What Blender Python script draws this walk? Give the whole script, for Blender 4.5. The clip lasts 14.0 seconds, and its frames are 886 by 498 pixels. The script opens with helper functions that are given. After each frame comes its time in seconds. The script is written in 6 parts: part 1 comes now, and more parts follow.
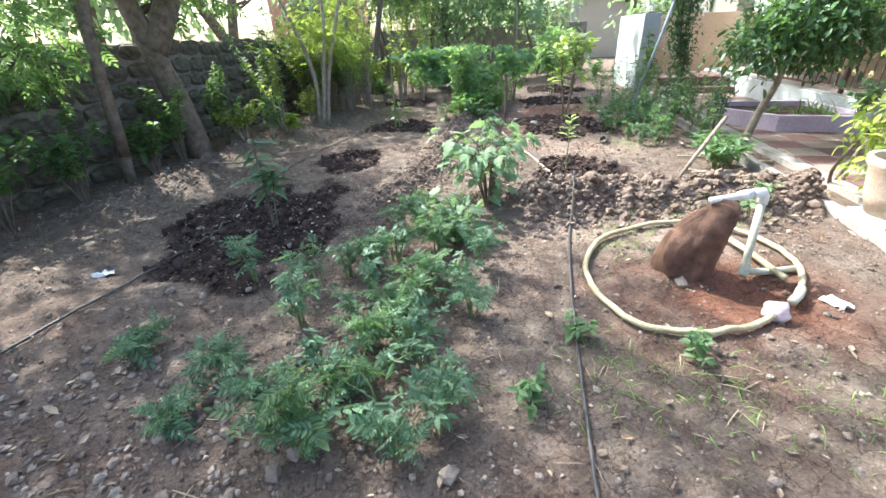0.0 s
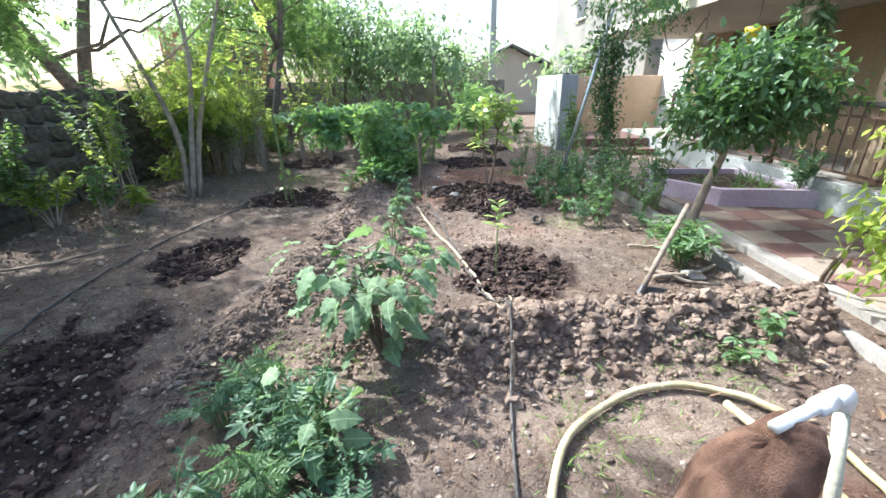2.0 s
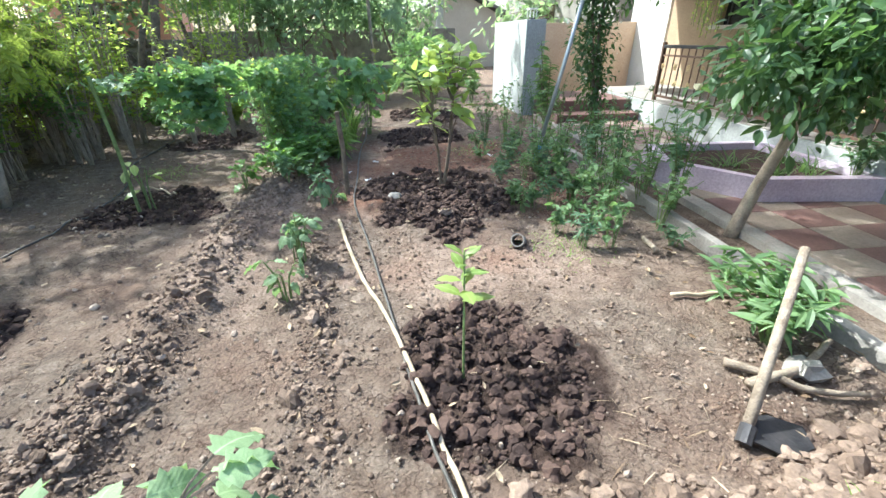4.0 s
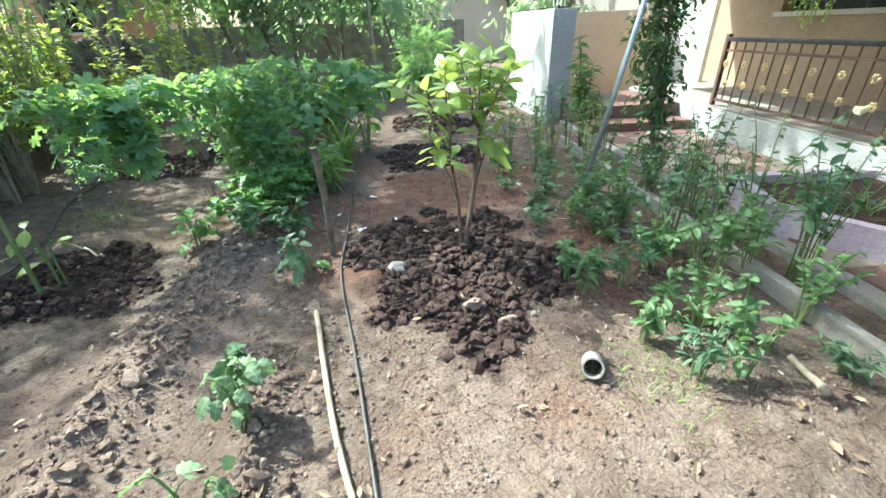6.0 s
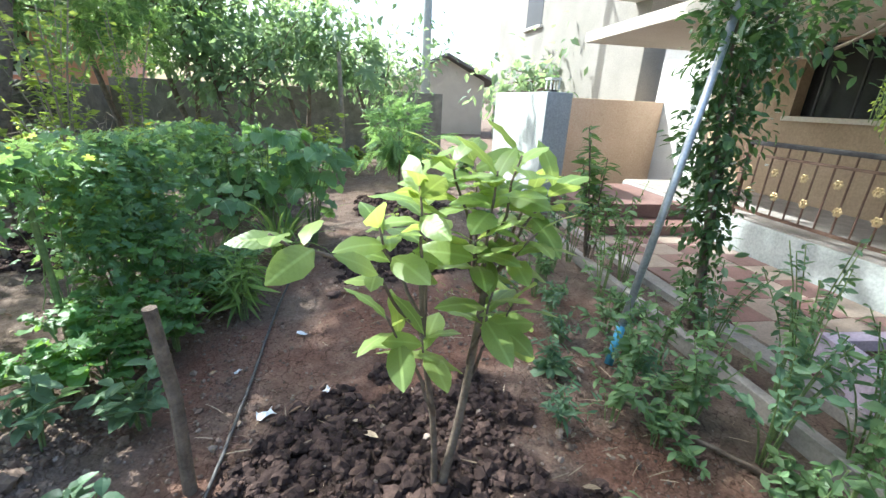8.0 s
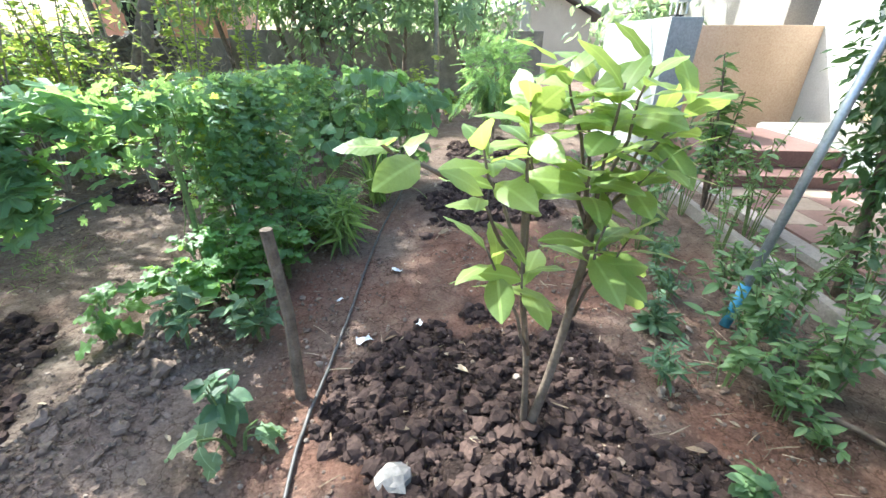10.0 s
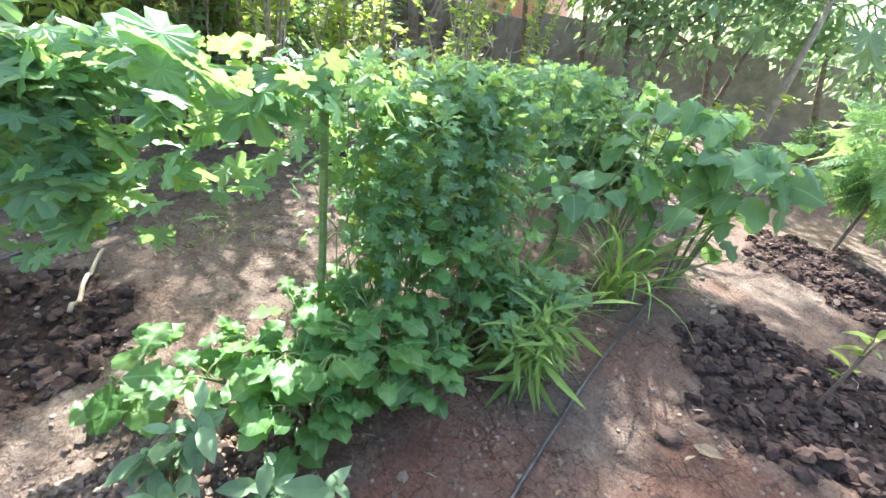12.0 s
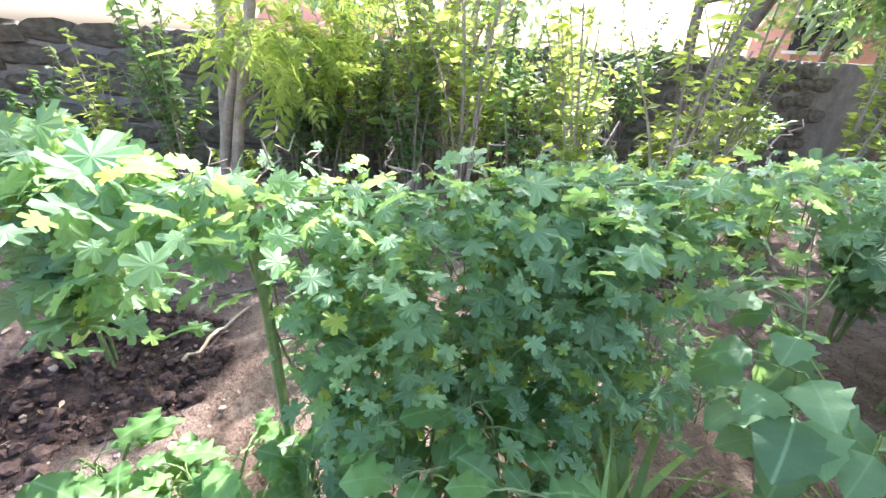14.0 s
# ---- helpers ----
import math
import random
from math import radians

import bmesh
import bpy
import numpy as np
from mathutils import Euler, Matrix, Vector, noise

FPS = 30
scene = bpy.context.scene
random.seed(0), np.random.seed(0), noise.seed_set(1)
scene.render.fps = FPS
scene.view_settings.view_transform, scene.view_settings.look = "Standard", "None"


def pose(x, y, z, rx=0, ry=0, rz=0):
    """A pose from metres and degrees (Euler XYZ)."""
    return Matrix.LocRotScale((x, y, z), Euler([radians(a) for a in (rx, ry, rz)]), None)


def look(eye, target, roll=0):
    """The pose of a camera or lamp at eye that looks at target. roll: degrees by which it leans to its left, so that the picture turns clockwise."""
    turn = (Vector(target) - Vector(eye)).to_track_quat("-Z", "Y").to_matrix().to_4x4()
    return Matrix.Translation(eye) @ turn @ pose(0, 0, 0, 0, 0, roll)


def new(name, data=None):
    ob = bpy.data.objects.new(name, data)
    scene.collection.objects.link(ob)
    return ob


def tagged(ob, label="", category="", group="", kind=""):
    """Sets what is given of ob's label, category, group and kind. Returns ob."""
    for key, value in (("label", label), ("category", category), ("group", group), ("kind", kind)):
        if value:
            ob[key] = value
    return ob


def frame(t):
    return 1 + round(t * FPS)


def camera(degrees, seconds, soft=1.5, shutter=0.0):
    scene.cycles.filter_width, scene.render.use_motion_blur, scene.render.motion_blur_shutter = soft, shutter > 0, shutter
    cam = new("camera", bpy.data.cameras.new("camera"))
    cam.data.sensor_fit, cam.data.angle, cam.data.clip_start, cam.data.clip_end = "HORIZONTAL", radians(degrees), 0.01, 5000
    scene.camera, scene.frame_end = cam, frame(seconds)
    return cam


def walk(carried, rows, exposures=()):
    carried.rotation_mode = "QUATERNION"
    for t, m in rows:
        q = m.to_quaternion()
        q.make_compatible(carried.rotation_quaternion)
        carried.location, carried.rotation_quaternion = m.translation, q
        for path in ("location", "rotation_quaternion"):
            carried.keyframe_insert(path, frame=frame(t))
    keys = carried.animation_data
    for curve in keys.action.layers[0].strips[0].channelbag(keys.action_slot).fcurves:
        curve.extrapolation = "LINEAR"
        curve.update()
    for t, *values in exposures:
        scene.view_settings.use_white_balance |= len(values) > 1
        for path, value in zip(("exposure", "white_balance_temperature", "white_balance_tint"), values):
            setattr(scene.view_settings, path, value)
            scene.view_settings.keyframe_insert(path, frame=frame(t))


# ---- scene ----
cam = camera(94.4, 14.0)
PATH = [
    (0, (0.588, -0.264, 1.308), (0.417, 1.503, 0.388), -2.7),
    (0.5, (0.652, -0.007, 1.325), (0.541, 1.751, 0.378), -6.0),
    (1, (0.641, 0.418, 1.358), (0.692, 2.246, 0.549), -3.0),
    (1.5, (0.67, 0.728, 1.387), (0.772, 2.574, 0.623), -4.6),
    (2, (0.846, 1.143, 1.368), (1.003, 2.995, 0.631), -0.9),
    (2.5, (0.938, 1.557, 1.327), (1.237, 3.347, 0.485), -0.2),
    (3, (0.975, 1.952, 1.347), (1.327, 3.732, 0.506), -1.5),
    (3.2, (1.028, 2.111, 1.315), (1.363, 3.889, 0.462), -1.3),
    (5.3, (1.295, 3.721, 1.321), (1.676, 5.42, 0.338), -0.8),
    (5.5, (1.319, 3.828, 1.346), (1.662, 5.532, 0.357), -1.4),
    (6, (1.321, 3.986, 1.377), (1.637, 5.718, 0.427), -2.1),
    (6.5, (1.282, 4.377, 1.378), (1.771, 6.152, 0.595), -1.1),
    (7, (1.342, 4.762, 1.398), (1.861, 6.569, 0.716), -0.5),
    (7.5, (1.538, 5.199, 1.385), (2.017, 7.01, 0.686), 0.6),
    (7.7, (1.576, 5.289, 1.394), (2.087, 7.102, 0.721), 2.4),
    (9.8, (1.585, 5.333, 1.311), (1.882, 7.11, 0.441), 0.9),
    (10, (1.55, 5.342, 1.307), (1.621, 7.127, 0.408), 0.2),
    (10.5, (1.432, 5.485, 1.306), (1.206, 7.205, 0.311), 0.4),
    (11, (1.207, 5.878, 1.32), (1.079, 7.609, 0.327), 2.3),
    (11.5, (1.125, 6.156, 1.353), (0.691, 7.866, 0.41), 4.7),
    (12, (1.18, 6.646, 1.298), (0.355, 8.168, 0.295), 11.4),
    (12.5, (1.181, 6.963, 1.291), (0.168, 8.237, 0.129), 11.0),
    (13, (1.144, 7.303, 1.26), (-0.073, 8.39, 0.103), 10.7),
    (13.5, (1.157, 7.55, 1.329), (-0.382, 8.31, 0.301), 5.9),
    (14, (1.152, 7.632, 1.398), (-0.536, 8.212, 0.497), 2.9),
]
EXPOSURES = [(0.0, 1.95, 5950, 3), (1.5, 1.7, 5750, 4), (3.2, 1.65, 5850, 4), (5.5, 1.95, 5850, -8), (7.7, 1.8, 5850, 3), (9.8, 2.2, 5900, 3), (11.0, 2.3, 5700, 2), (12.5, 2.9, 6200, 12), (14.0, 2.92, 6000, 18)]
walk(cam, [(t, look(eye, target, roll)) for t, eye, target, roll in PATH], EXPOSURES)


# ---- light ----
SUN_AZ, SUN_EL = 48.0, 47.0  # degrees to the left of +y, above the horizon
to_sun = Vector((-math.sin(radians(SUN_AZ)) * math.cos(radians(SUN_EL)), math.cos(radians(SUN_AZ)) * math.cos(radians(SUN_EL)), math.sin(radians(SUN_EL))))
world = bpy.data.worlds.new("sky")
scene.world = world
world.use_nodes = True
sky = world.node_tree.nodes.new("ShaderNodeTexSky")
sky.sky_type, sky.sun_disc = "NISHITA", False
sky.sun_elevation, sky.sun_rotation = radians(SUN_EL), radians(-SUN_AZ)
sky.air_density, sky.dust_density = 1.0, 4.0
back = world.node_tree.nodes["Background"]
world.node_tree.links.new(sky.outputs[0], back.inputs[0])
back.inputs[1].default_value = 0.15
sun = new("sun", bpy.data.lights.new("sun", "SUN"))
sun.data.energy, sun.data.angle, sun.data.color = 3.8, radians(0.6), (1.0, 0.96, 0.90)
sun.matrix_world = look(to_sun * 50, (0, 0, 0))

# ---- materials ----
def material(name, rough=0.85, metal=0.0, spec=0.3):
    m = bpy.data.materials.new(name)
    m.use_nodes = True
    b = m.node_tree.nodes["Principled BSDF"]
    b.inputs["Roughness"].default_value, b.inputs["Metallic"].default_value = rough, metal
    b.inputs["Specular IOR Level"].default_value = spec
    return m, m.node_tree.nodes, m.node_tree.links, b


def noise_node(n, l, scale, detail=6.0, rough=0.6, coords="Object"):
    tc, t = n.new("ShaderNodeTexCoord"), n.new("ShaderNodeTexNoise")
    t.inputs["Scale"].default_value, t.inputs["Detail"].default_value, t.inputs["Roughness"].default_value = scale, detail, rough
    l.new(tc.outputs[coords], t.inputs["Vector"])
    return t


def ramp(n, l, fac, *stops):
    r = n.new("ShaderNodeValToRGB")
    while len(r.color_ramp.elements) < len(stops):
        r.color_ramp.elements.new(0.5)
    for e, (at, c) in zip(r.color_ramp.elements, stops):
        e.position, e.color = at, (*c, 1)
    l.new(fac, r.inputs[0])
    return r.outputs[0]


def mixed(n, l, fac, a, b, kind="MIX"):
    m = n.new("ShaderNodeMix")
    m.data_type, m.blend_type = "RGBA", kind
    for sock, val in ((m.inputs[0], fac), (m.inputs[6], a), (m.inputs[7], b)):
        if isinstance(val, bpy.types.NodeSocket):
            l.new(val, sock)
        else:
            sock.default_value = val if isinstance(val, float) else (*val, 1)
    return m.outputs[2]


def bump(n, l, b, height, strength=0.5, dist=0.02):
    bp = n.new("ShaderNodeBump")
    bp.inputs["Strength"].default_value, bp.inputs["Distance"].default_value = strength, dist
    l.new(height, bp.inputs["Height"])
    l.new(bp.outputs[0], b.inputs["Normal"])


def plain(name, dark, light, scale=6.0, rough=0.8, metal=0.0, grain=60.0, strength=0.25, spec=0.3, coords="Object"):
    """A surface of one stuff, mottled at two sizes."""
    m, n, l, b = material(name, rough, metal, spec)
    big, fine = noise_node(n, l, scale, coords=coords), noise_node(n, l, grain, 4.0, coords=coords)
    base = ramp(n, l, big.outputs[0], (0.3, dark), (0.7, light))
    l.new(mixed(n, l, 0.35, base, ramp(n, l, fine.outputs[0], (0.3, (0.25, 0.25, 0.25)), (0.7, (0.75, 0.75, 0.75))), "OVERLAY"), b.inputs["Base Color"])
    bump(n, l, b, fine.outputs[0], strength, 0.01)
    return m


def leafy(name, dark, light, glow, rough=0.5, through_fac=0.4, spec=0.3, veined=False):
    """Leaves: colour varies leaf by leaf, and light comes through them."""
    m, n, l, b = material(name, rough, 0.0, spec)
    geo, info = n.new("ShaderNodeNewGeometry"), n.new("ShaderNodeObjectInfo")
    add = n.new("ShaderNodeMath")
    add.operation = "ADD"
    l.new(geo.outputs["Random Per Island"], add.inputs[0])
    l.new(info.outputs["Random"], add.inputs[1])
    fr = n.new("ShaderNodeMath")
    fr.operation = "FRACT"
    l.new(add.outputs[0], fr.inputs[0])
    vein = noise_node(n, l, 40.0, 3.0)
    col = ramp(n, l, fr.outputs[0], (0.0, dark), (0.75, light), (1.0, tuple(min(1, c * 1.35) for c in light)))
    col = mixed(n, l, 0.25, col, ramp(n, l, vein.outputs[0], (0.35, (0.2, 0.2, 0.2)), (0.65, (0.8, 0.8, 0.8))), "OVERLAY")
    if veined:  # a pale midrib along the leaf and veins slanting off it
        tc, xyz = n.new("ShaderNodeTexCoord"), n.new("ShaderNodeSeparateXYZ")
        l.new(tc.outputs["Object"], xyz.inputs[0])

        def calc(kind, a, c):
            q = n.new("ShaderNodeMath")
            q.operation = kind
            for sock, val in zip(q.inputs, (a, c)):
                if isinstance(val, bpy.types.NodeSocket):
                    l.new(val, sock)
                else:
                    sock.default_value = val
            return q.outputs[0]

        off = calc("ABSOLUTE", xyz.outputs[0], 0.0)
        wave = calc("SINE", calc("MULTIPLY", calc("SUBTRACT", xyz.outputs[1], calc("MULTIPLY", off, 0.7)), 60.0), 0.0)
        ribs = ramp(n, l, wave, (0.92, (0, 0, 0)), (1.0, (0.10, 0.10, 0.10)))
        rib = ramp(n, l, off, (0.012, (1, 1, 1)), (0.03, (0, 0, 0)))
        lines = mixed(n, l, 1.0, rib, ribs, "LIGHTEN")
        col = mixed(n, l, lines, col, tuple(min(1, c * 1.4 + 0.03) for c in light))
        bump(n, l, b, wave, 0.10, 0.002)
    l.new(col, b.inputs["Base Color"])
    tr = n.new("ShaderNodeBsdfTranslucent")
    l.new(mixed(n, l, fr.outputs[0], tuple(c * 0.7 for c in glow), glow), tr.inputs[0])
    mx = n.new("ShaderNodeMixShader")
    mx.inputs[0].default_value = through_fac
    l.new(b.outputs[0], mx.inputs[1])
    l.new(tr.outputs[0], mx.inputs[2])
    l.new(mx.outputs[0], n["Material Output"].inputs[0])
    return m


def soil_material(name):
    """Dry pale soil, reddish where scraped, dark and damp where it was dug over, lighter in patches that partly stand
    for sun.
    """
    m, n, l, b = material(name, 0.95, 0.0, 0.15)
    damp, red, pale = (n.new("ShaderNodeAttribute") for _ in range(3))
    damp.attribute_name, red.attribute_name, pale.attribute_name = "damp", "red", "pale"
    big, mid, fine = noise_node(n, l, 1.3), noise_node(n, l, 9.0), noise_node(n, l, 70.0, 8.0, 0.7)
    base = ramp(n, l, mid.outputs[0], (0.3, (0.135, 0.10, 0.078)), (0.55, (0.22, 0.17, 0.135)), (0.75, (0.33, 0.27, 0.22)))
    base = mixed(n, l, ramp(n, l, big.outputs[0], (0.4, (0, 0, 0)), (0.7, (0.6, 0.6, 0.6))), base, (0.20, 0.125, 0.092))
    base = mixed(n, l, pale.outputs["Fac"], base, ramp(n, l, mid.outputs[0], (0.3, (0.26, 0.185, 0.145)), (0.7, (0.42, 0.32, 0.255))))
    base = mixed(n, l, red.outputs["Fac"], base, (0.24, 0.11, 0.07))
    wet = ramp(n, l, mid.outputs[0], (0.3, (0.035, 0.024, 0.02)), (0.7, (0.09, 0.06, 0.048)))
    base = mixed(n, l, damp.outputs["Fac"], base, wet)
    base = mixed(n, l, 0.6, base, ramp(n, l, fine.outputs[0], (0.25, (0.12, 0.12, 0.12)), (0.75, (0.88, 0.88, 0.88))), "OVERLAY")
    tc, crack = n.new("ShaderNodeTexCoord"), n.new("ShaderNodeTexVoronoi")
    crack.feature = "DISTANCE_TO_EDGE"
    crack.inputs["Scale"].default_value = 11.0
    warp = mixed(n, l, 0.12, tc.outputs["Object"], mid.outputs["Color"])
    l.new(warp, crack.inputs["Vector"])
    gap = ramp(n, l, crack.outputs["Distance"], (0.0, (0.45, 0.4, 0.38)), (0.035, (1, 1, 1)))
    where = ramp(n, l, noise_node(n, l, 2.1).outputs[0], (0.38, (0, 0, 0)), (0.5, (1, 1, 1)))
    base = mixed(n, l, where, base, mixed(n, l, 1.0, base, gap, "MULTIPLY"))
    l.new(base, b.inputs["Base Color"])
    lumpy = noise_node(n, l, 28.0, 5.0, 0.65)
    both = n.new("ShaderNodeMath")
    both.operation = "ADD"
    l.new(fine.outputs[0], both.inputs[0])
    l.new(lumpy.outputs[0], both.inputs[1])
    bump(n, l, b, both.outputs[0], 1.0, 0.03)
    return m


def clod_material(name, dark, light):
    m, n, l, b = material(name, 0.95, 0.0, 0.15)
    geo = n.new("ShaderNodeNewGeometry")
    fine = noise_node(n, l, 60.0, 8.0, 0.7)
    base = ramp(n, l, geo.outputs["Random Per Island"], (0.0, dark), (1.0, light))
    base = mixed(n, l, 0.55, base, ramp(n, l, fine.outputs[0], (0.25, (0.15, 0.15, 0.15)), (0.75, (0.85, 0.85, 0.85))), "OVERLAY")
    l.new(base, b.inputs["Base Color"])
    bump(n, l, b, fine.outputs[0], 0.8, 0.01)
    return m


SOIL = soil_material("garden soil")
DARK_CLOD = clod_material("dark dug soil", (0.032, 0.022, 0.020), (0.10, 0.066, 0.054))
PALE_CLOD = clod_material("pale dry clods", (0.135, 0.096, 0.073), (0.255, 0.19, 0.148))
PEBBLE = clod_material("small stones and crumbs", (0.12, 0.088, 0.068), (0.37, 0.30, 0.245))
BARK = plain("grey brown bark", (0.10, 0.075, 0.055), (0.24, 0.19, 0.145), 14, 0.9, grain=90, strength=0.7)
PALE_BARK = plain("pale bark", (0.2, 0.16, 0.12), (0.38, 0.32, 0.25), 12, 0.9, grain=90, strength=0.6)
STEM = plain("green stem", (0.10, 0.15, 0.05), (0.2, 0.26, 0.1), 20, 0.6)
DRY_WOOD = plain("weathered wood", (0.17, 0.13, 0.095), (0.34, 0.28, 0.215), 18, 0.85, grain=120, strength=0.6)
BAMBOO = plain("dry bamboo cane", (0.30, 0.23, 0.15), (0.5, 0.42, 0.31), 10, 0.6, grain=90, strength=0.3)
HOSE_BLACK = plain("dusty black drip hose", (0.04, 0.037, 0.035), (0.12, 0.11, 0.10), 10, 0.42)
DUSTY_PVC = plain("dusty yellowed pipe", (0.42, 0.40, 0.29), (0.58, 0.56, 0.44), 9, 0.5)
# Cream darkened evenly, for both neighbouring houses.
DULL_WALL = plain("dull cream plaster", (0.20, 0.19, 0.17), (0.27, 0.255, 0.23), 1.0, 0.85, grain=40, strength=0.15)
HOSE_TAN = plain("dusty yellow hose", (0.34, 0.28, 0.15), (0.52, 0.45, 0.28), 8, 0.55)
PVC = plain("white pvc pipe", (0.62, 0.62, 0.58), (0.78, 0.78, 0.75), 9, 0.4)
SACKING = plain("brown sacking", (0.085, 0.045, 0.03), (0.23, 0.13, 0.088), 11, 0.95, grain=150, strength=1.0)
STONE = plain("rubble stone", (0.07, 0.062, 0.05), (0.20, 0.172, 0.14), 4, 0.9, grain=30, strength=0.7)
MORTAR = plain("old cement mortar", (0.16, 0.145, 0.13), (0.28, 0.26, 0.235), 5, 0.95, grain=50, strength=0.6)
WHITE_WALL = plain("white lime wash", (0.58, 0.58, 0.56), (0.72, 0.72, 0.70), 2, 0.85, grain=40, strength=0.15)
GREY_WALL = plain("grey plaster", (0.33, 0.35, 0.345), (0.45, 0.47, 0.46), 2, 0.85, grain=40, strength=0.2)
PEACH = plain("peach painted plaster", (0.62, 0.45, 0.30), (0.74, 0.56, 0.40), 1.5, 0.85, grain=40, strength=0.15)
TAN_WALL = plain("tan painted plaster", (0.32, 0.235, 0.155), (0.41, 0.31, 0.21), 1.5, 0.85, grain=40, strength=0.15)
CREAM = plain("cream painted plaster", (0.50, 0.45, 0.38), (0.60, 0.55, 0.47), 1.2, 0.85, grain=40, strength=0.12)
ORANGE_WALL = plain("pink orange plaster", (0.55, 0.27, 0.19), (0.68, 0.38, 0.28), 1.2, 0.85, grain=40, strength=0.12)
LILAC = plain("lilac painted cement", (0.44, 0.36, 0.44), (0.56, 0.48, 0.55), 3, 0.8, grain=50)
TILE_RED = plain("maroon floor tile", (0.155, 0.088, 0.076), (0.205, 0.125, 0.108), 5, 0.5, grain=50, strength=0.1)
TILE_CREAM = plain("cream floor tile", (0.25, 0.20, 0.16), (0.32, 0.265, 0.215), 5, 0.5, grain=50, strength=0.1)
# Greyer copy of the white wash, with the plinth's shade put into it.
PLINTH = plain("white wash darkened for shade", (0.29, 0.31, 0.295), (0.40, 0.42, 0.405), 2, 0.85, grain=40, strength=0.2)
CEMENT = plain("rough cement", (0.22, 0.20, 0.18), (0.33, 0.305, 0.275), 5, 0.9, grain=60, strength=0.4)
IRON = plain("black painted iron", (0.03, 0.03, 0.035), (0.07, 0.065, 0.065), 12, 0.45, 0.3)
RAIL_BROWN = plain("rust brown iron", (0.10, 0.06, 0.045), (0.17, 0.11, 0.08), 12, 0.55, 0.3)
GOLD = plain("worn gilt rosette", (0.45, 0.33, 0.16), (0.62, 0.5, 0.3), 12, 0.45, 0.5)
GALV = plain("galvanised pipe", (0.36, 0.38, 0.40), (0.55, 0.57, 0.6), 9, 0.4, 0.7)
BLUE_PAINT = plain("blue paint", (0.05, 0.22, 0.34), (0.09, 0.32, 0.46), 9, 0.5)
TERRACOTTA = plain("faded clay tub", (0.45, 0.33, 0.24), (0.60, 0.47, 0.36), 5, 0.85, grain=60)
ROOF_DARK = plain("dark roof sheet", (0.10, 0.09, 0.09), (0.17, 0.16, 0.155), 3, 0.7)
# Near-black paint stands in for the unlit rooms behind the windows.
OPENING_DARK = plain("painted dark window opening", (0.012, 0.012, 0.014), (0.03, 0.03, 0.033), 2, 0.25)
LITTER = clod_material("fallen dry leaves", (0.16, 0.10, 0.06), (0.50, 0.40, 0.28))
PAPER = plain("white scrap", (0.7, 0.7, 0.7), (0.82, 0.82, 0.82), 12, 0.6)
G_WEED = leafy("weed leaf", (0.08, 0.145, 0.062), (0.15, 0.235, 0.105), (0.28, 0.46, 0.12), spec=0.45)
G_BLUE = leafy("blue green leaf", (0.055, 0.115, 0.062), (0.11, 0.185, 0.10), (0.20, 0.36, 0.12), through_fac=0.33, spec=0.45)
G_GUAVA = leafy("young light leaf", (0.13, 0.22, 0.06), (0.26, 0.36, 0.10), (0.56, 0.68, 0.15), 0.42, 0.48, 0.45, True)
G_TREE = leafy("tree leaf", (0.055, 0.115, 0.045), (0.105, 0.185, 0.07), (0.34, 0.52, 0.13), through_fac=0.45, spec=0.45)
# Lit copy of the tree leaf, with backlight put into its yellow-green.
G_TREE_LIT = leafy("sunlit tree leaf", (0.09, 0.15, 0.035), (0.17, 0.24, 0.06), (0.60, 0.72, 0.14), through_fac=0.6)
G_GLOSSY = leafy("dark glossy leaf", (0.04, 0.085, 0.035), (0.085, 0.15, 0.06), (0.20, 0.36, 0.08), 0.4, 0.33, 0.45)
# Lighter, bluer leaves: the veil of distance haze is put into their colour.
G_HAZY = leafy("foliage paled for haze", (0.085, 0.145, 0.095), (0.15, 0.22, 0.145), (0.42, 0.58, 0.24), through_fac=0.52)
G_RADISH = leafy("broad green leaf", (0.07, 0.16, 0.05), (0.125, 0.245, 0.075), (0.31, 0.52, 0.09), 0.45, 0.45, 0.4, True)
G_GOURD = leafy("gourd leaf", (0.085, 0.175, 0.09), (0.165, 0.28, 0.14), (0.42, 0.64, 0.18), 0.5, 0.48, 0.5)
G_GRASS = leafy("grass blade", (0.09, 0.17, 0.045), (0.19, 0.29, 0.08), (0.42, 0.58, 0.12), 0.4)
G_EGG = leafy("dusty broad leaf", (0.13, 0.20, 0.105), (0.23, 0.32, 0.175), (0.30, 0.46, 0.15), 0.7, 0.33, 0.3, True)
G_BROAD = leafy("soft gourd leaf", (0.085, 0.17, 0.08), (0.16, 0.27, 0.13), (0.38, 0.60, 0.16), 0.55, 0.48, 0.35, True)
G_EGG_WEED = leafy("dusty weed leaf", (0.10, 0.165, 0.085), (0.18, 0.26, 0.14), (0.26, 0.42, 0.14), 0.65, 0.33)
YELLOW = leafy("yellow petal", (0.75, 0.6, 0.05), (0.85, 0.72, 0.08), (0.9, 0.8, 0.1))
CREAM_PETAL = leafy("cream petal", (0.8, 0.76, 0.55), (0.85, 0.82, 0.65), (0.9, 0.88, 0.7))

# ---- mesh helpers ----
RNG = np.random.default_rng(7)


def mesh_of(name, verts, faces, mat, smooth=False):
    me = bpy.data.meshes.new(name)
    me.from_pydata(np.asarray(verts, float).tolist(), [], faces if isinstance(faces, list) else np.asarray(faces).tolist())
    if mat:
        me.materials.append(mat)
    if smooth:
        me.polygons.foreach_set("use_smooth", np.ones(len(me.polygons), bool))
    me.update()
    return me


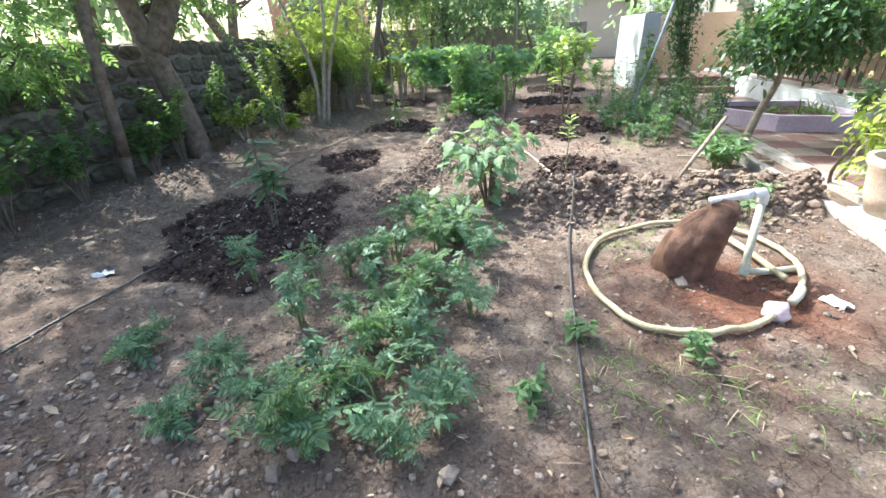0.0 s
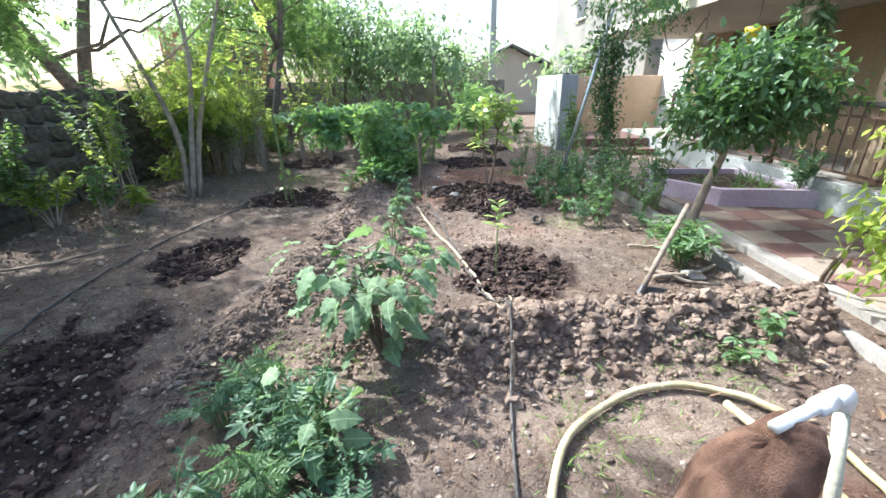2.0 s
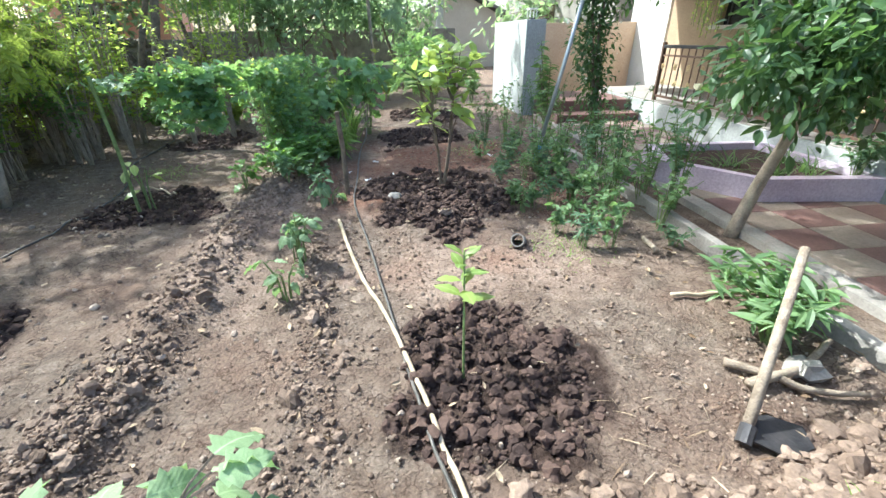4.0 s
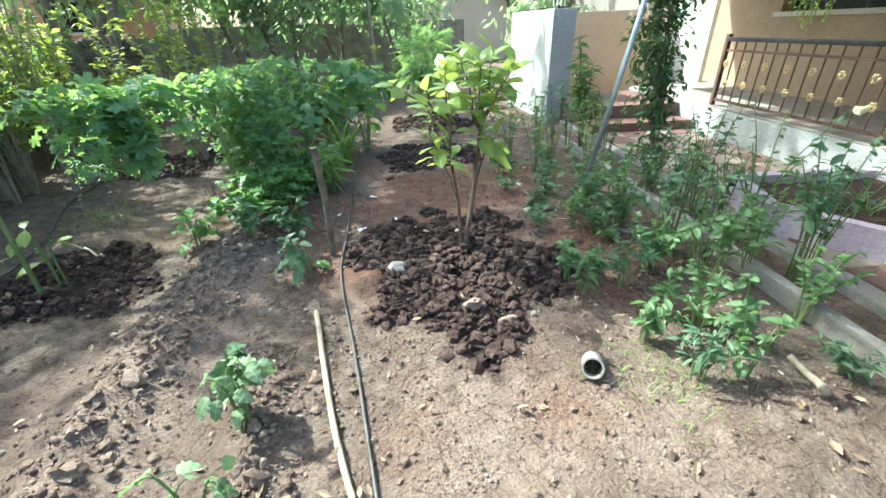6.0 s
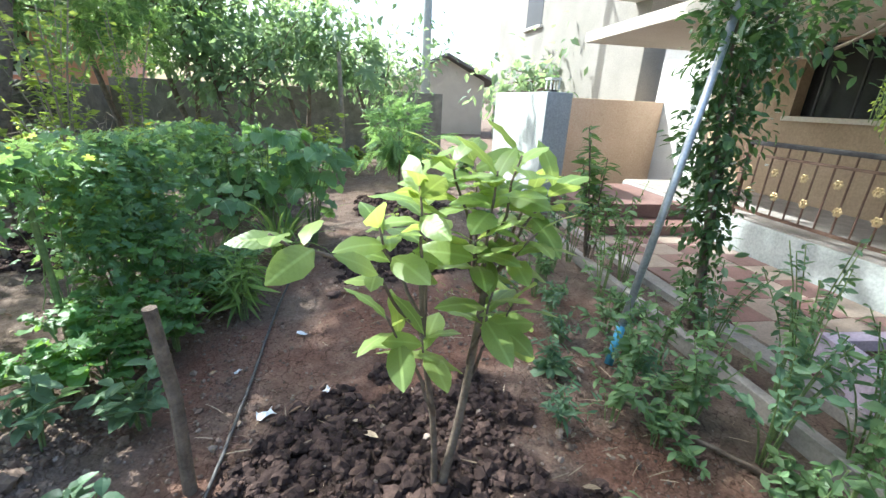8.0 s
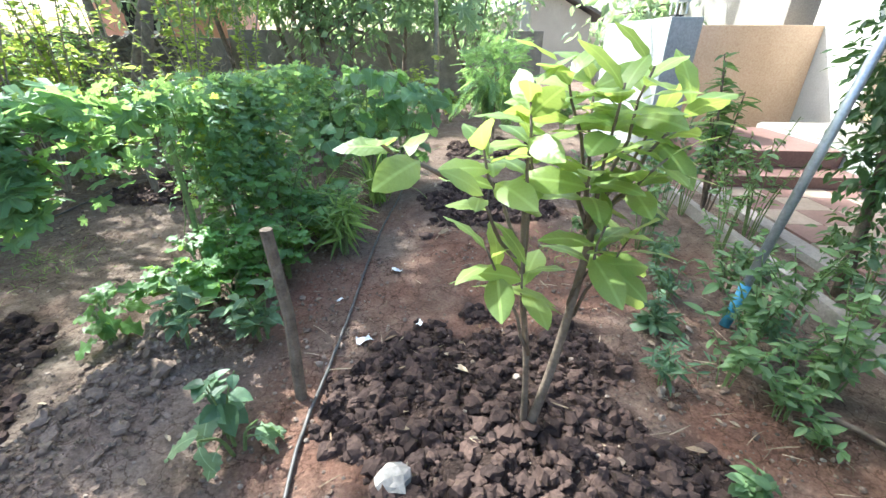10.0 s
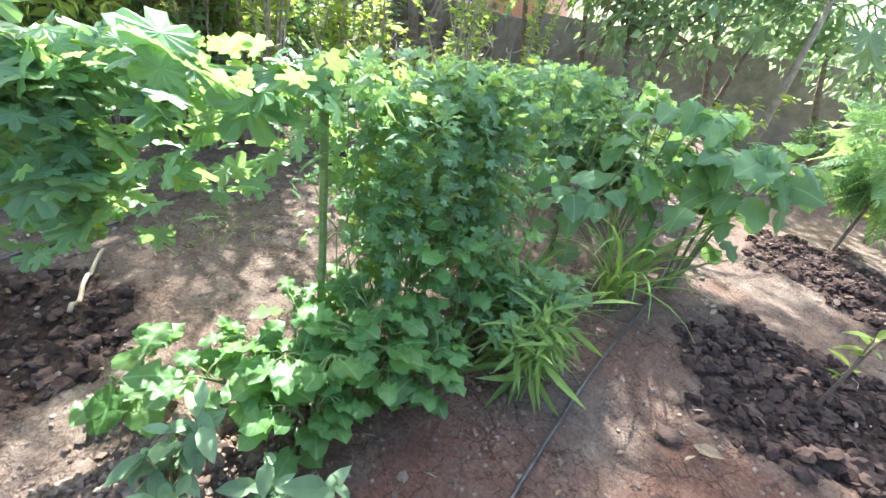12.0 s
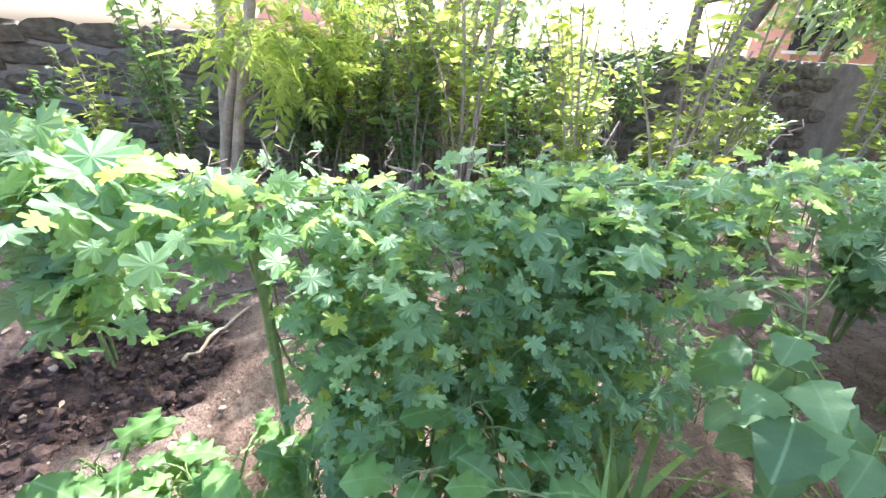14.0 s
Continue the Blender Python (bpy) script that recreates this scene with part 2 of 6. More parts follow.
def piece(name, data, mat=None, parent=None, label="", smooth=False):
    """A mesh object from (verts, faces), under a thing where a parent is given."""
    ob = new(name, data if isinstance(data, bpy.types.Mesh) else mesh_of(name, data[0], data[1], mat, smooth))
    if parent is not None:
        ob.parent = parent
        ob.matrix_parent_inverse = parent.matrix_basis.inverted()
    return tagged(ob, label)


def thing(name, at, label, category, group="", kind=""):
    e = new(name)
    e.matrix_basis = Matrix.Translation(at)
    return tagged(e, label, category, group, kind)


def part(name, bm, mat, parent, label="", smooth=False):
    me = bpy.data.meshes.new(name)
    bm.to_mesh(me)
    bm.free()
    me.materials.append(mat)
    if smooth:
        me.polygons.foreach_set("use_smooth", np.ones(len(me.polygons), bool))
    return piece(name, me, None, parent, label)


def join(*parts):
    """Several (verts, faces) as one."""
    vs, fs, n = [], [], 0
    for v, f in parts:
        vs.append(np.asarray(v, float))
        fs += [tuple(i + n for i in q) for q in f]
        n += len(v)
    return np.concatenate(vs), fs


def box(x0, y0, z0, x1, y1, z1, m=None, bevel=0.0):
    bm = bmesh.new()
    bmesh.ops.create_cube(bm, size=1)
    for v in bm.verts:
        v.co = ((x0 + x1) / 2 + v.co.x * (x1 - x0), (y0 + y1) / 2 + v.co.y * (y1 - y0), (z0 + z1) / 2 + v.co.z * (z1 - z0))
    if bevel:
        bmesh.ops.bevel(bm, geom=bm.edges[:], offset=bevel, segments=2, profile=0.7, affect="EDGES")
    if m is not None:
        bm.transform(m)
    return bm


def smooth_line(pts, n):
    """n points along a Catmull-Rom curve through pts."""
    p = np.asarray(pts, float)
    p = np.vstack([2 * p[0] - p[1], p, 2 * p[-1] - p[-2]])
    t = np.linspace(0, len(p) - 3 - 1e-9, n)
    i, u = t.astype(int), (t % 1)[:, None]
    a, b, c, d = p[i], p[i + 1], p[i + 2], p[i + 3]
    return 0.5 * (2 * b + (c - a) * u + (2 * a - 5 * b + 4 * c - d) * u**2 + (3 * b - a - 3 * c + d) * u**3)


def tube(pts, radii, sides=7):
    p = np.asarray(pts, float)
    r = np.interp(np.linspace(0, 1, len(p)), np.linspace(0, 1, len(np.atleast_1d(radii))), np.atleast_1d(radii)) if np.size(radii) > 1 else np.full(len(p), float(radii))
    tan = np.gradient(p, axis=0)
    tan /= np.linalg.norm(tan, axis=1, keepdims=True) + 1e-9
    ref = np.where(np.abs(tan[:, 2:]) > 0.9, (1.0, 0, 0), (0, 0, 1.0))
    a = np.cross(tan, ref)
    a /= np.linalg.norm(a, axis=1, keepdims=True)
    b = np.cross(tan, a)
    ang = np.linspace(0, 2 * np.pi, sides, endpoint=False)
    v = p[:, None] + r[:, None, None] * (np.cos(ang)[None, :, None] * a[:, None] + np.sin(ang)[None, :, None] * b[:, None])
    f = [(i * sides + j, i * sides + (j + 1) % sides, (i + 1) * sides + (j + 1) % sides, (i + 1) * sides + j) for i in range(len(p) - 1) for j in range(sides)]
    f += [tuple(range(sides))[::-1], tuple((len(p) - 1) * sides + j for j in range(sides))]
    return v.reshape(-1, 3), f


# leaves point along +y from their stalk at 0, face up along +z, and are 1 long
def leaf_ovate(width=0.45, fold=0.12, droop=0.2, n=4, belly=0.45):
    s = np.linspace(0, 1, n + 1)
    w = width / 2 * np.sin(np.pi * s ** (np.log(0.5) / np.log(belly))) ** 0.8
    w[0] = w[-1] = 0.004
    mid = np.stack([0 * s, s, -droop * s**2], 1)
    left, right = mid + np.stack([-w, 0 * s, fold * w * 2], 1), mid + np.stack([w, 0 * s, fold * w * 2], 1)
    k = n + 1
    f = [(i, i + 1, k + i + 1, k + i) for i in range(n)] + [(i + 1, i, 2 * k + i, 2 * k + i + 1) for i in range(n)]
    return np.vstack([mid, left, right]), f


def leaf_crinkled(width=0.7, fold=0.12, droop=0.35, n=8, belly=0.42, ripple=0.05, lobe=0.10):
    """A broad soft leaf with a wavy edge, in four strips across."""
    s = np.linspace(0, 1, n + 1)
    w = width / 2 * np.sin(np.pi * s ** (np.log(0.5) / np.log(belly))) ** 0.75
    w[0] = w[-1] = 0.006
    w = w * (1 + lobe * np.sin(np.arange(n + 1) * 2.6))
    mid = np.stack([0 * s, s, -droop * s**2], 1)
    cols = []
    for k, side in ((1.0, -1), (0.5, -1), (0, 1), (0.5, 1), (1.0, 1)):
        z = fold * w * 2 * k + ripple * k * np.sin(np.arange(n + 1) * 2.2 + side + 2 * k) - 0.25 * w * k * k
        cols.append(mid + np.stack([side * k * w, -0.06 * k * w, z * (w > 0.01)], 1))
    m = n + 1
    f = [(c * m + i, (c + 1) * m + i, (c + 1) * m + i + 1, c * m + i + 1) for c in range(4) for i in range(n)]
    return np.vstack(cols), f


def leaf_lobed(lobes=5, depth=0.45, spread=250.0, tooth=0.0, cup=0.12):
    """A palmate leaf."""
    pts = [(0, 0, 0)]
    n = lobes * 4 + 1
    for i in range(n):
        u = i / (n - 1)
        ang = radians(90 - spread / 2 + spread * u)
        wave = abs(math.cos(math.pi * lobes * (u - 0.5) + (0 if lobes % 2 else math.pi / 2)))
        big = 0.62 + 0.38 * math.cos((u - 0.5) * 2.2)
        r = 0.62 * big * (1 - depth * (1 - wave)) + (tooth if i % 2 else 0)
        pts.append((r * math.cos(ang), 0.34 + r * math.sin(ang), -cup * r * r * 2 + (0.03 if i % 2 else -0.02)))
    pts.append((0, 0.34, 0.03))
    c = len(pts) - 1
    f = [(c, i, i + 1) for i in range(1, n)] + [(c, 0, 1), (c, n, 0)]
    return np.array(pts), f


def leaf_blade(width=0.03, n=6, bend=0.6):
    s = np.linspace(0, 1, n + 1)
    w = width * (1 - s**2.5) * (0.5 + 0.5 * np.minimum(1, s * 4)) + 0.0008
    ang = bend * s**1.4
    y, z = np.cumsum(np.cos(ang)) / n, -np.cumsum(np.sin(ang)) / n
    y, z = y - y[0], z - z[0]
    v = np.vstack([np.stack([-w, y, z + 0.3 * w], 1), np.stack([w, y, z + 0.3 * w], 1)])
    k = n + 1
    return v, [(i, k + i, k + i + 1, i + 1) for i in range(n)]


def leaf_pinnate(pairs=5, length=0.3, width=0.4):
    """A feather of leaflets along a thin stalk."""
    w = width / 2
    lv = np.array([(0, 0, 0), (-w * 0.9, 0.35, 0.05), (-w * 0.75, 0.68, 0.0), (0, 1, -0.15), (w * 0.75, 0.68, 0.0), (w * 0.9, 0.35, 0.05)])
    lf = [(0, 3, 2, 1), (0, 5, 4, 3)]
    parts = [(np.array([(-0.006, 0, 0), (0.006, 0, 0), (0.004, 1, -0.1), (-0.004, 1, -0.1)]), [(0, 1, 2, 3)])]
    for i in range(pairs):
        s = 0.25 + 0.7 * i / pairs
        for side in (-1, 1):
            a = side * radians(62 - 18 * s)
            rot = np.array([[math.cos(a), math.sin(a), 0], [-math.sin(a), math.cos(a), 0], [0, 0, 1]])
            parts.append((lv * length * (1.1 - 0.4 * abs(s - 0.45)) @ rot.T + (0, s, -0.1 * s), lf))
    parts.append((lv * length + (0, 0.95, -0.1), lf))
    return join(*parts)


def scatter(template, at, heading, size, tip=None, roll=None):
    """Copies of a leaf: at (N,3), heading (N,3) the way the leaf points, size (N,); tip: how far its face leans."""
    v, f = template
    at, d = np.asarray(at, float), np.asarray(heading, float)
    n = len(at)
    d = d / (np.linalg.norm(d, axis=1, keepdims=True) + 1e-9)
    x = np.cross(d, (0, 0, 1.0))
    x /= np.linalg.norm(x, axis=1, keepdims=True) + 1e-9
    z = np.cross(x, d)
    if roll is None:
        roll = RNG.normal(0, 0.5, n)
    c, s = np.cos(roll)[:, None], np.sin(roll)[:, None]
    x, z = c * x + s * z, c * z - s * x
    size = np.broadcast_to(size, (n,))
    out = at[:, None] + size[:, None, None] * (v[None, :, :1] * x[:, None] + v[None, :, 1:2] * d[:, None] + v[None, :, 2:] * z[:, None])
    k = len(v)
    return out.reshape(-1, 3), [tuple(i + j * k for i in q) for j in range(n) for q in f]


def leaf_pose(at, heading, size, roll=0.0):
    d = Vector(heading).normalized()
    x = d.cross(Vector((0, 0, 1))).normalized()
    m = Matrix((x, d, x.cross(d))).transposed().to_4x4()
    return Matrix.Translation(at) @ m @ Matrix.Rotation(roll, 4, "Y") @ Matrix.Scale(size, 4)


def leaf_part(mesh, parent, at, heading, size, roll=0.0):
    ob = new("leaf", mesh)
    ob.parent = parent
    ob.matrix_parent_inverse = parent.matrix_basis.inverted()
    ob.matrix_basis = leaf_pose(at, heading, size, roll)
    return ob


# ---- ground ----
def hash2(ix, iy, seed):
    h = np.sin(ix * 127.1 + iy * 311.7 + seed * 74.7) * 43758.5453
    return h - np.floor(h)


def vnoise(x, y, scale, seed=0):
    x, y = np.asarray(x) * scale, np.asarray(y) * scale
    ix, iy = np.floor(x), np.floor(y)
    u, v = x - ix, y - iy
    u, v = u * u * (3 - 2 * u), v * v * (3 - 2 * v)
    a, b = hash2(ix, iy, seed), hash2(ix + 1, iy, seed)
    c, d = hash2(ix, iy + 1, seed), hash2(ix + 1, iy + 1, seed)
    return (a + (b - a) * u) * (1 - v) + (c + (d - c) * u) * v - 0.5


def to_line(x, y, pts):
    """Distance from a broken line, and how far along it (0 to 1)."""
    best, along = np.full(np.shape(x), 1e9), np.zeros(np.shape(x))
    for i, ((ax, ay), (bx, by)) in enumerate(zip(pts, pts[1:])):
        t = np.clip(((x - ax) * (bx - ax) + (y - ay) * (by - ay)) / ((bx - ax) ** 2 + (by - ay) ** 2), 0, 1)
        d = np.hypot(x - ax - t * (bx - ax), y - ay - t * (by - ay))
        along = np.where(d < best, (i + t) / (len(pts) - 1), along)
        best = np.minimum(best, d)
    return best, along


# dug patches of dark soil: middle, half sizes, mound height; the fifth's dark includes tree shade
BEDS = [(1.60, 4.10, 0.44, 0.50, -0.05), (1.80, 6.28, 0.68, 0.88, 0.06), (2.02, 8.80, 0.62, 0.62, 0.03), (2.45, 10.7, 0.65, 0.75, 0.05),
        (-1.22, 2.68, 0.82, 0.98, -0.06), (-0.98, 4.62, 0.38, 0.52, -0.05), (-0.62, 6.62, 0.56, 0.52, -0.03), (-0.95, 9.55, 0.5, 0.65, -0.03)]
RIDGES = [([(1.10, 3.06), (1.9, 3.08), (3.15, 3.10)], 0.33, 0.19), ([(-0.35, 2.7), (-0.05, 3.6), (0.08, 4.4), (0.3, 6.6), (0.4, 7.0)], 0.26, 0.10),
          ([(0.3, 3.0), (0.75, 3.3), (0.85, 4.6), (0.75, 5.6)], 0.16, 0.05), ([(-2.75, 3.0), (-2.7, 5.0), (-2.5, 7.5)], 0.35, 0.10)]


def bed_mask(x, y):
    m = np.zeros(np.shape(x))
    for cx, cy, rx, ry, _ in BEDS:
        d = np.hypot((x - cx) / rx, (y - cy) / ry) + 0.6 * vnoise(x, y, 3.4, 3) + 0.3 * vnoise(x, y, 9.0, 5)
        m = np.maximum(m, np.clip((1.05 - d) / 0.16, 0, 1))
    return m


def ground_z(x, y):
    x, y = np.asarray(x, float), np.asarray(y, float)
    near = np.clip((16 - np.hypot(x, y - 6)) / 4, 0, 1) * np.clip((3.38 - x) / 0.12, 0, 1)
    z = 0.030 * vnoise(x, y, 1.1, 1) + 0.022 * vnoise(x, y, 3.7, 2) + 0.014 * vnoise(x, y, 12.0, 4) + 0.010 * vnoise(x, y, 27.0, 6)
    for pts, w, h in RIDGES:
        d, s = to_line(x, y, pts)
        prof = np.exp(-((d / w) ** 2) * 2.2)
        z = z + prof * h * (1 + 0.5 * vnoise(x, y, 8.0, 7) + 0.45 * vnoise(x, y, 17.0, 8) + 0.3 * vnoise(x, y, 33.0, 11))
    for cx, cy, rx, ry, h in BEDS:
        d = np.hypot((x - cx) / rx, (y - cy) / ry)
        z = z + h * np.clip(1.15 - d, 0, 1) ** 0.7
    z = z - 0.07 * np.exp(-np.hypot((x - 2.12) / 0.24, (y - 1.76) / 0.13) ** 2)
    z = z + bed_mask(x, y) * (0.05 * vnoise(x, y, 13.0, 9) + 0.045 * vnoise(x, y, 29.0, 10))
    return z * near - 0.03 * (1 - near)


def gz(x, y):
    return float(ground_z(np.array([x]), np.array([y]))[0])


def ground_sheet():
    fine_x, fine_y = np.arange(-3.7, 3.7, 0.029), np.arange(-0.1, 11.5, 0.031)
    far = np.array([0.3, 1, 2.5, 5, 9, 16, 30, 60, 120, 300, 900])
    xs = np.concatenate([fine_x[0] - far[::-1], fine_x, fine_x[-1] + far])
    ys = np.concatenate([fine_y[0] - far[::-1], fine_y, fine_y[-1] + far])
    gx, gy = np.meshgrid(xs, ys)
    z = ground_z(gx, gy)
    n, k = len(ys), len(xs)
    idx = np.arange(n * k).reshape(n, k)
    faces = np.stack([idx[:-1, :-1], idx[:-1, 1:], idx[1:, 1:], idx[1:, :-1]], -1).reshape(-1, 4)
    me = mesh_of("ground", np.stack([gx, gy, z], -1).reshape(-1, 3), faces, SOIL, True)
    damp = bed_mask(gx, gy)
    red = np.clip(1.3 * np.exp(-(np.hypot((gx - 2.05) / 0.5, (gy - 1.72) / 0.36) ** 2)) + 0.5 * vnoise(gx, gy, 5, 13), 0, 0.95) * (np.hypot(gx - 2.05, gy - 1.72) < 0.95) + np.clip(0.9 - np.hypot((gx - 0.85) / 0.3, (gy - 7.3) / 0.8), 0, 0.7)
    red = np.maximum(red, np.clip(0.95 - np.hypot((gx - 2.0) / 0.9, (gy - 7.3) / 1.3) * 0.6 + vnoise(gx, gy, 3, 12), 0, 0.65))
    # Paler soil before the ridge; on the left, sun patches put into the colour.
    pale = np.zeros_like(gx)
    for cx, cy, rx, ry in ((1.75, 2.5, 0.85, 0.4), (0.45, 6.3, 0.45, 0.6), (1.8, 4.95, 0.9, 0.45), (0.25, 5.3, 0.35, 0.9), (0.3, 2.85, 0.4, 0.4)):
        pale = np.maximum(pale, np.clip(1.1 - np.hypot((gx - cx) / rx, (gy - cy) / ry) + 0.8 * vnoise(gx, gy, 4.0, 14), 0, 0.75))
    for name, values in (("damp", damp), ("red", red), ("pale", pale)):
        at = me.attributes.new(name, "FLOAT", "POINT")
        at.data.foreach_set("value", values.ravel().astype(np.float32))
    tagged(new("ground", me), "bare garden soil, dry and cracked, with dug ridges", "ground", kind="structure")


ground_sheet()


def lump_template(sub, seed):
    bm = bmesh.new()
    bmesh.ops.create_icosphere(bm, subdivisions=sub, radius=1)
    off = Vector((seed * 3.1, seed * 1.7, 0))
    v = np.array([tuple(p.co * (1 + 0.6 * noise.noise(p.co * 1.3 + off) + 0.5 * noise.noise(p.co * 2.9 + off))) for p in bm.verts])
    v[:, 2] *= 0.75
    f = [tuple(q.index for q in face.verts) for face in bm.faces]
    bm.free()
    return v, f


LUMPS = [lump_template(2, i) for i in range(5)]
CRUMBS = [lump_template(1, i + 9) for i in range(4)]


def lumps(name, xy, size, mat, label, category, templates=LUMPS, sink=0.25):
    """Clods lying on the ground."""
    xy = np.asarray(xy)
    n = len(xy)
    which = RNG.integers(0, len(templates), n)
    parts = []
    z = ground_z(xy[:, 0], xy[:, 1])
    for k, t in enumerate(templates):
        i = np.nonzero(which == k)[0]
        if len(i):
            ang = RNG.uniform(0, 2 * np.pi, len(i))
            at = np.stack([xy[i, 0], xy[i, 1], z[i] + size[i] * sink], 1)
            parts.append(scatter(t, at, np.stack([np.cos(ang), np.sin(ang), RNG.normal(0, 0.4, len(i))], 1), size[i]))
    v, f = join(*parts)
    return tagged(new(name, mesh_of(name, v, f, mat)), label, category, kind="stuff")


def in_ellipse(cx, cy, rx, ry, n, power=0.5):
    a, r = RNG.uniform(0, 2 * np.pi, n), RNG.uniform(0, 1, n) ** power
    return np.stack([cx + rx * r * np.cos(a), cy + ry * r * np.sin(a)], 1)


def mixed_lumps(name, xy, size, mat, label):
    """Coarse lumps where they are large, cheap crumbs where they are small."""
    big = size > 0.020
    if big.any():
        lumps(name, xy[big], size[big], mat, label, "soil", LUMPS, 0.12)
    lumps(name, xy[~big], size[~big], mat, label, "soil", CRUMBS, 0.3)


for (cx, cy, rx, ry, _), count, big in zip(BEDS, (1500, 4600, 2100, 1000, 1900, 900, 1100, 500), (0.011, 0.0115, 0.013, 0.018, 0.011, 0.011, 0.011, 0.016)):
    xy = in_ellipse(cx, cy, rx * 1.12, ry * 1.12, count, 0.55)
    keep = bed_mask(xy[:, 0], xy[:, 1]) > RNG.uniform(0.1, 0.9, count)
    xy, count = xy[keep], int(keep.sum())
    mixed_lumps("dug_soil", xy, np.minimum(np.exp(RNG.normal(0, 0.7, count)) * big, 0.036), DARK_CLOD, "loose dark clods of freshly dug damp soil")
for (pts, w, h), count, coarse in zip(RIDGES, (6200, 7500, 1800, 1900), (0.0112, 0.0062, 0.0062, 0.008)):
    xy = smooth_line([(*q, 0) for q in pts], count)[:, :2] + RNG.normal(0, w * 0.5, (count, 2))
    mixed_lumps("soil_ridge", xy, np.minimum(np.exp(RNG.normal(0, 0.62, count)) * coarse, 0.045), PALE_CLOD, "pale dry crumbled clods heaped along a ridge")
spread = np.stack([RNG.uniform(-3.4, 3.3, 26000), np.concatenate([RNG.uniform(0.2, 4, 15000), RNG.uniform(4, 11, 11000)])], 1)
spread = spread[(vnoise(spread[:, 0], spread[:, 1], 1.1, 21) + vnoise(spread[:, 0], spread[:, 1], 3.5, 22) + RNG.uniform(-0.45, 0.5, len(spread))) > 0]
lumps("crumbs", spread, np.exp(RNG.normal(0, 0.55, len(spread))) * 0.0052, PEBBLE, "small stones and crumbs of soil", "stones", CRUMBS, 0.3)
dry = np.stack([RNG.uniform(0.6, 3.2, 9000), RNG.uniform(3.4, 8.2, 9000)], 1)
dry = dry[(bed_mask(dry[:, 0], dry[:, 1]) < 0.2) & (vnoise(dry[:, 0], dry[:, 1], 2.2, 41) > RNG.uniform(-0.5, 0.3, 9000))]
lumps("crumbs", dry, np.exp(RNG.normal(0, 0.5, len(dry))) * 0.0056, PALE_CLOD, "small dry crumbs of soil", "soil", CRUMBS, 0.3)
gravel = np.stack([RNG.normal(-0.8, 0.5, 1300), RNG.normal(0.7, 0.35, 1300)], 1)
lumps("gravel", gravel, np.exp(RNG.normal(0, 0.5, 1300)) * 0.0078, PEBBLE, "loose grey pebbles on the soil", "stones", CRUMBS, 0.3)


def litter():
    n = 4200
    xy = np.stack([RNG.uniform(-3.6, 3.3, n), RNG.uniform(0.4, 12, n)], 1)
    keep = RNG.uniform(0, 1, n) < np.clip(0.35 + 0.5 * (xy[:, 0] < -0.8) + 0.4 * (xy[:, 0] > 2.6), 0, 1)
    xy = xy[keep]
    ang = RNG.uniform(0, 2 * np.pi, len(xy))
    at = np.stack([xy[:, 0], xy[:, 1], ground_z(xy[:, 0], xy[:, 1]) + 0.012], 1)
    v, f = scatter(leaf_ovate(0.42, 0.25, -0.15, 3), at, np.stack([np.cos(ang), np.sin(ang), RNG.normal(0, 0.25, len(xy))], 1), np.exp(RNG.normal(0, 0.35, len(xy))) * 0.035)
    tagged(new("leaf_litter", mesh_of("leaf_litter", v, f, LITTER)), "fallen dry brown leaves on the soil", "leaves", kind="stuff")


litter()

# ---- boundary walls ----
def wall_between(a, b, thick, z0, z1, mat, name, label):
    """An upright wall whose right-hand face runs from a to b."""
    a, b = Vector(a), Vector(b)
    d = b - a
    m = Matrix.Translation((a.x, a.y, 0)) @ Matrix.Rotation(math.atan2(d.y, d.x), 4, "Z")
    bm = box(0, 0, z0, d.length, thick, z1, m, 0.012)
    me = bpy.data.meshes.new(name)
    bm.to_mesh(me)
    bm.free()
    me.materials.append(mat)
    return tagged(new(name, me), label, "wall", kind="structure"), m, d.length


wall_left, WL, wl_len = wall_between((-4.1, -3.0), (-3.0, 16.2), 0.3, -0.3, 1.38, MORTAR, "wall_left", "old rubble stone boundary wall, dark and shaded")
wall_far, WF, wf_len = wall_between((-3.0, 16.2), (4.4, 16.4), 0.25, -0.3, 1.56, MORTAR, "wall_far", "grey cement boundary wall at the end of the garden")
wall_back, _, _ = wall_between((9.5, -4.0), (-4.4, -4.0), 0.25, -0.3, 1.4, MORTAR, "wall_back", "grey cement boundary wall")

# ---- house frame: u across, v along the house ----
HM = Matrix.Translation((5.5, 6.5, 0)) @ Matrix.Rotation(radians(-6), 4, "Z")


def hp(u, v, z=0.0):
    return HM @ Vector((u, v, z))


house = thing("house", hp(1.5, 0, 0), "tan plastered house with a raised veranda behind an iron railing", "house")
WIN = [(1.45, 3.3, 1.42, 2.27), (-3.6, -1.8, 1.42, 2.27)]  # v from, v to, z from, z to


def house_wall():
    pieces, vs = [], [-9.0] + sorted(x for w in WIN for x in w[:2]) + [4.6]
    for i, (a, b) in enumerate(zip(vs, vs[1:])):
        spans = [(0.38, 2.297)] if i % 2 == 0 else [(0.38, WIN[0][2]), (WIN[0][3], 2.297)]
        pieces += [(a, b, z0, z1) for z0, z1 in spans]
    for a, b, z0, z1 in pieces:
        part("wall", box(1.5, a, z0, 1.75, b, z1, HM), TAN_WALL, house)


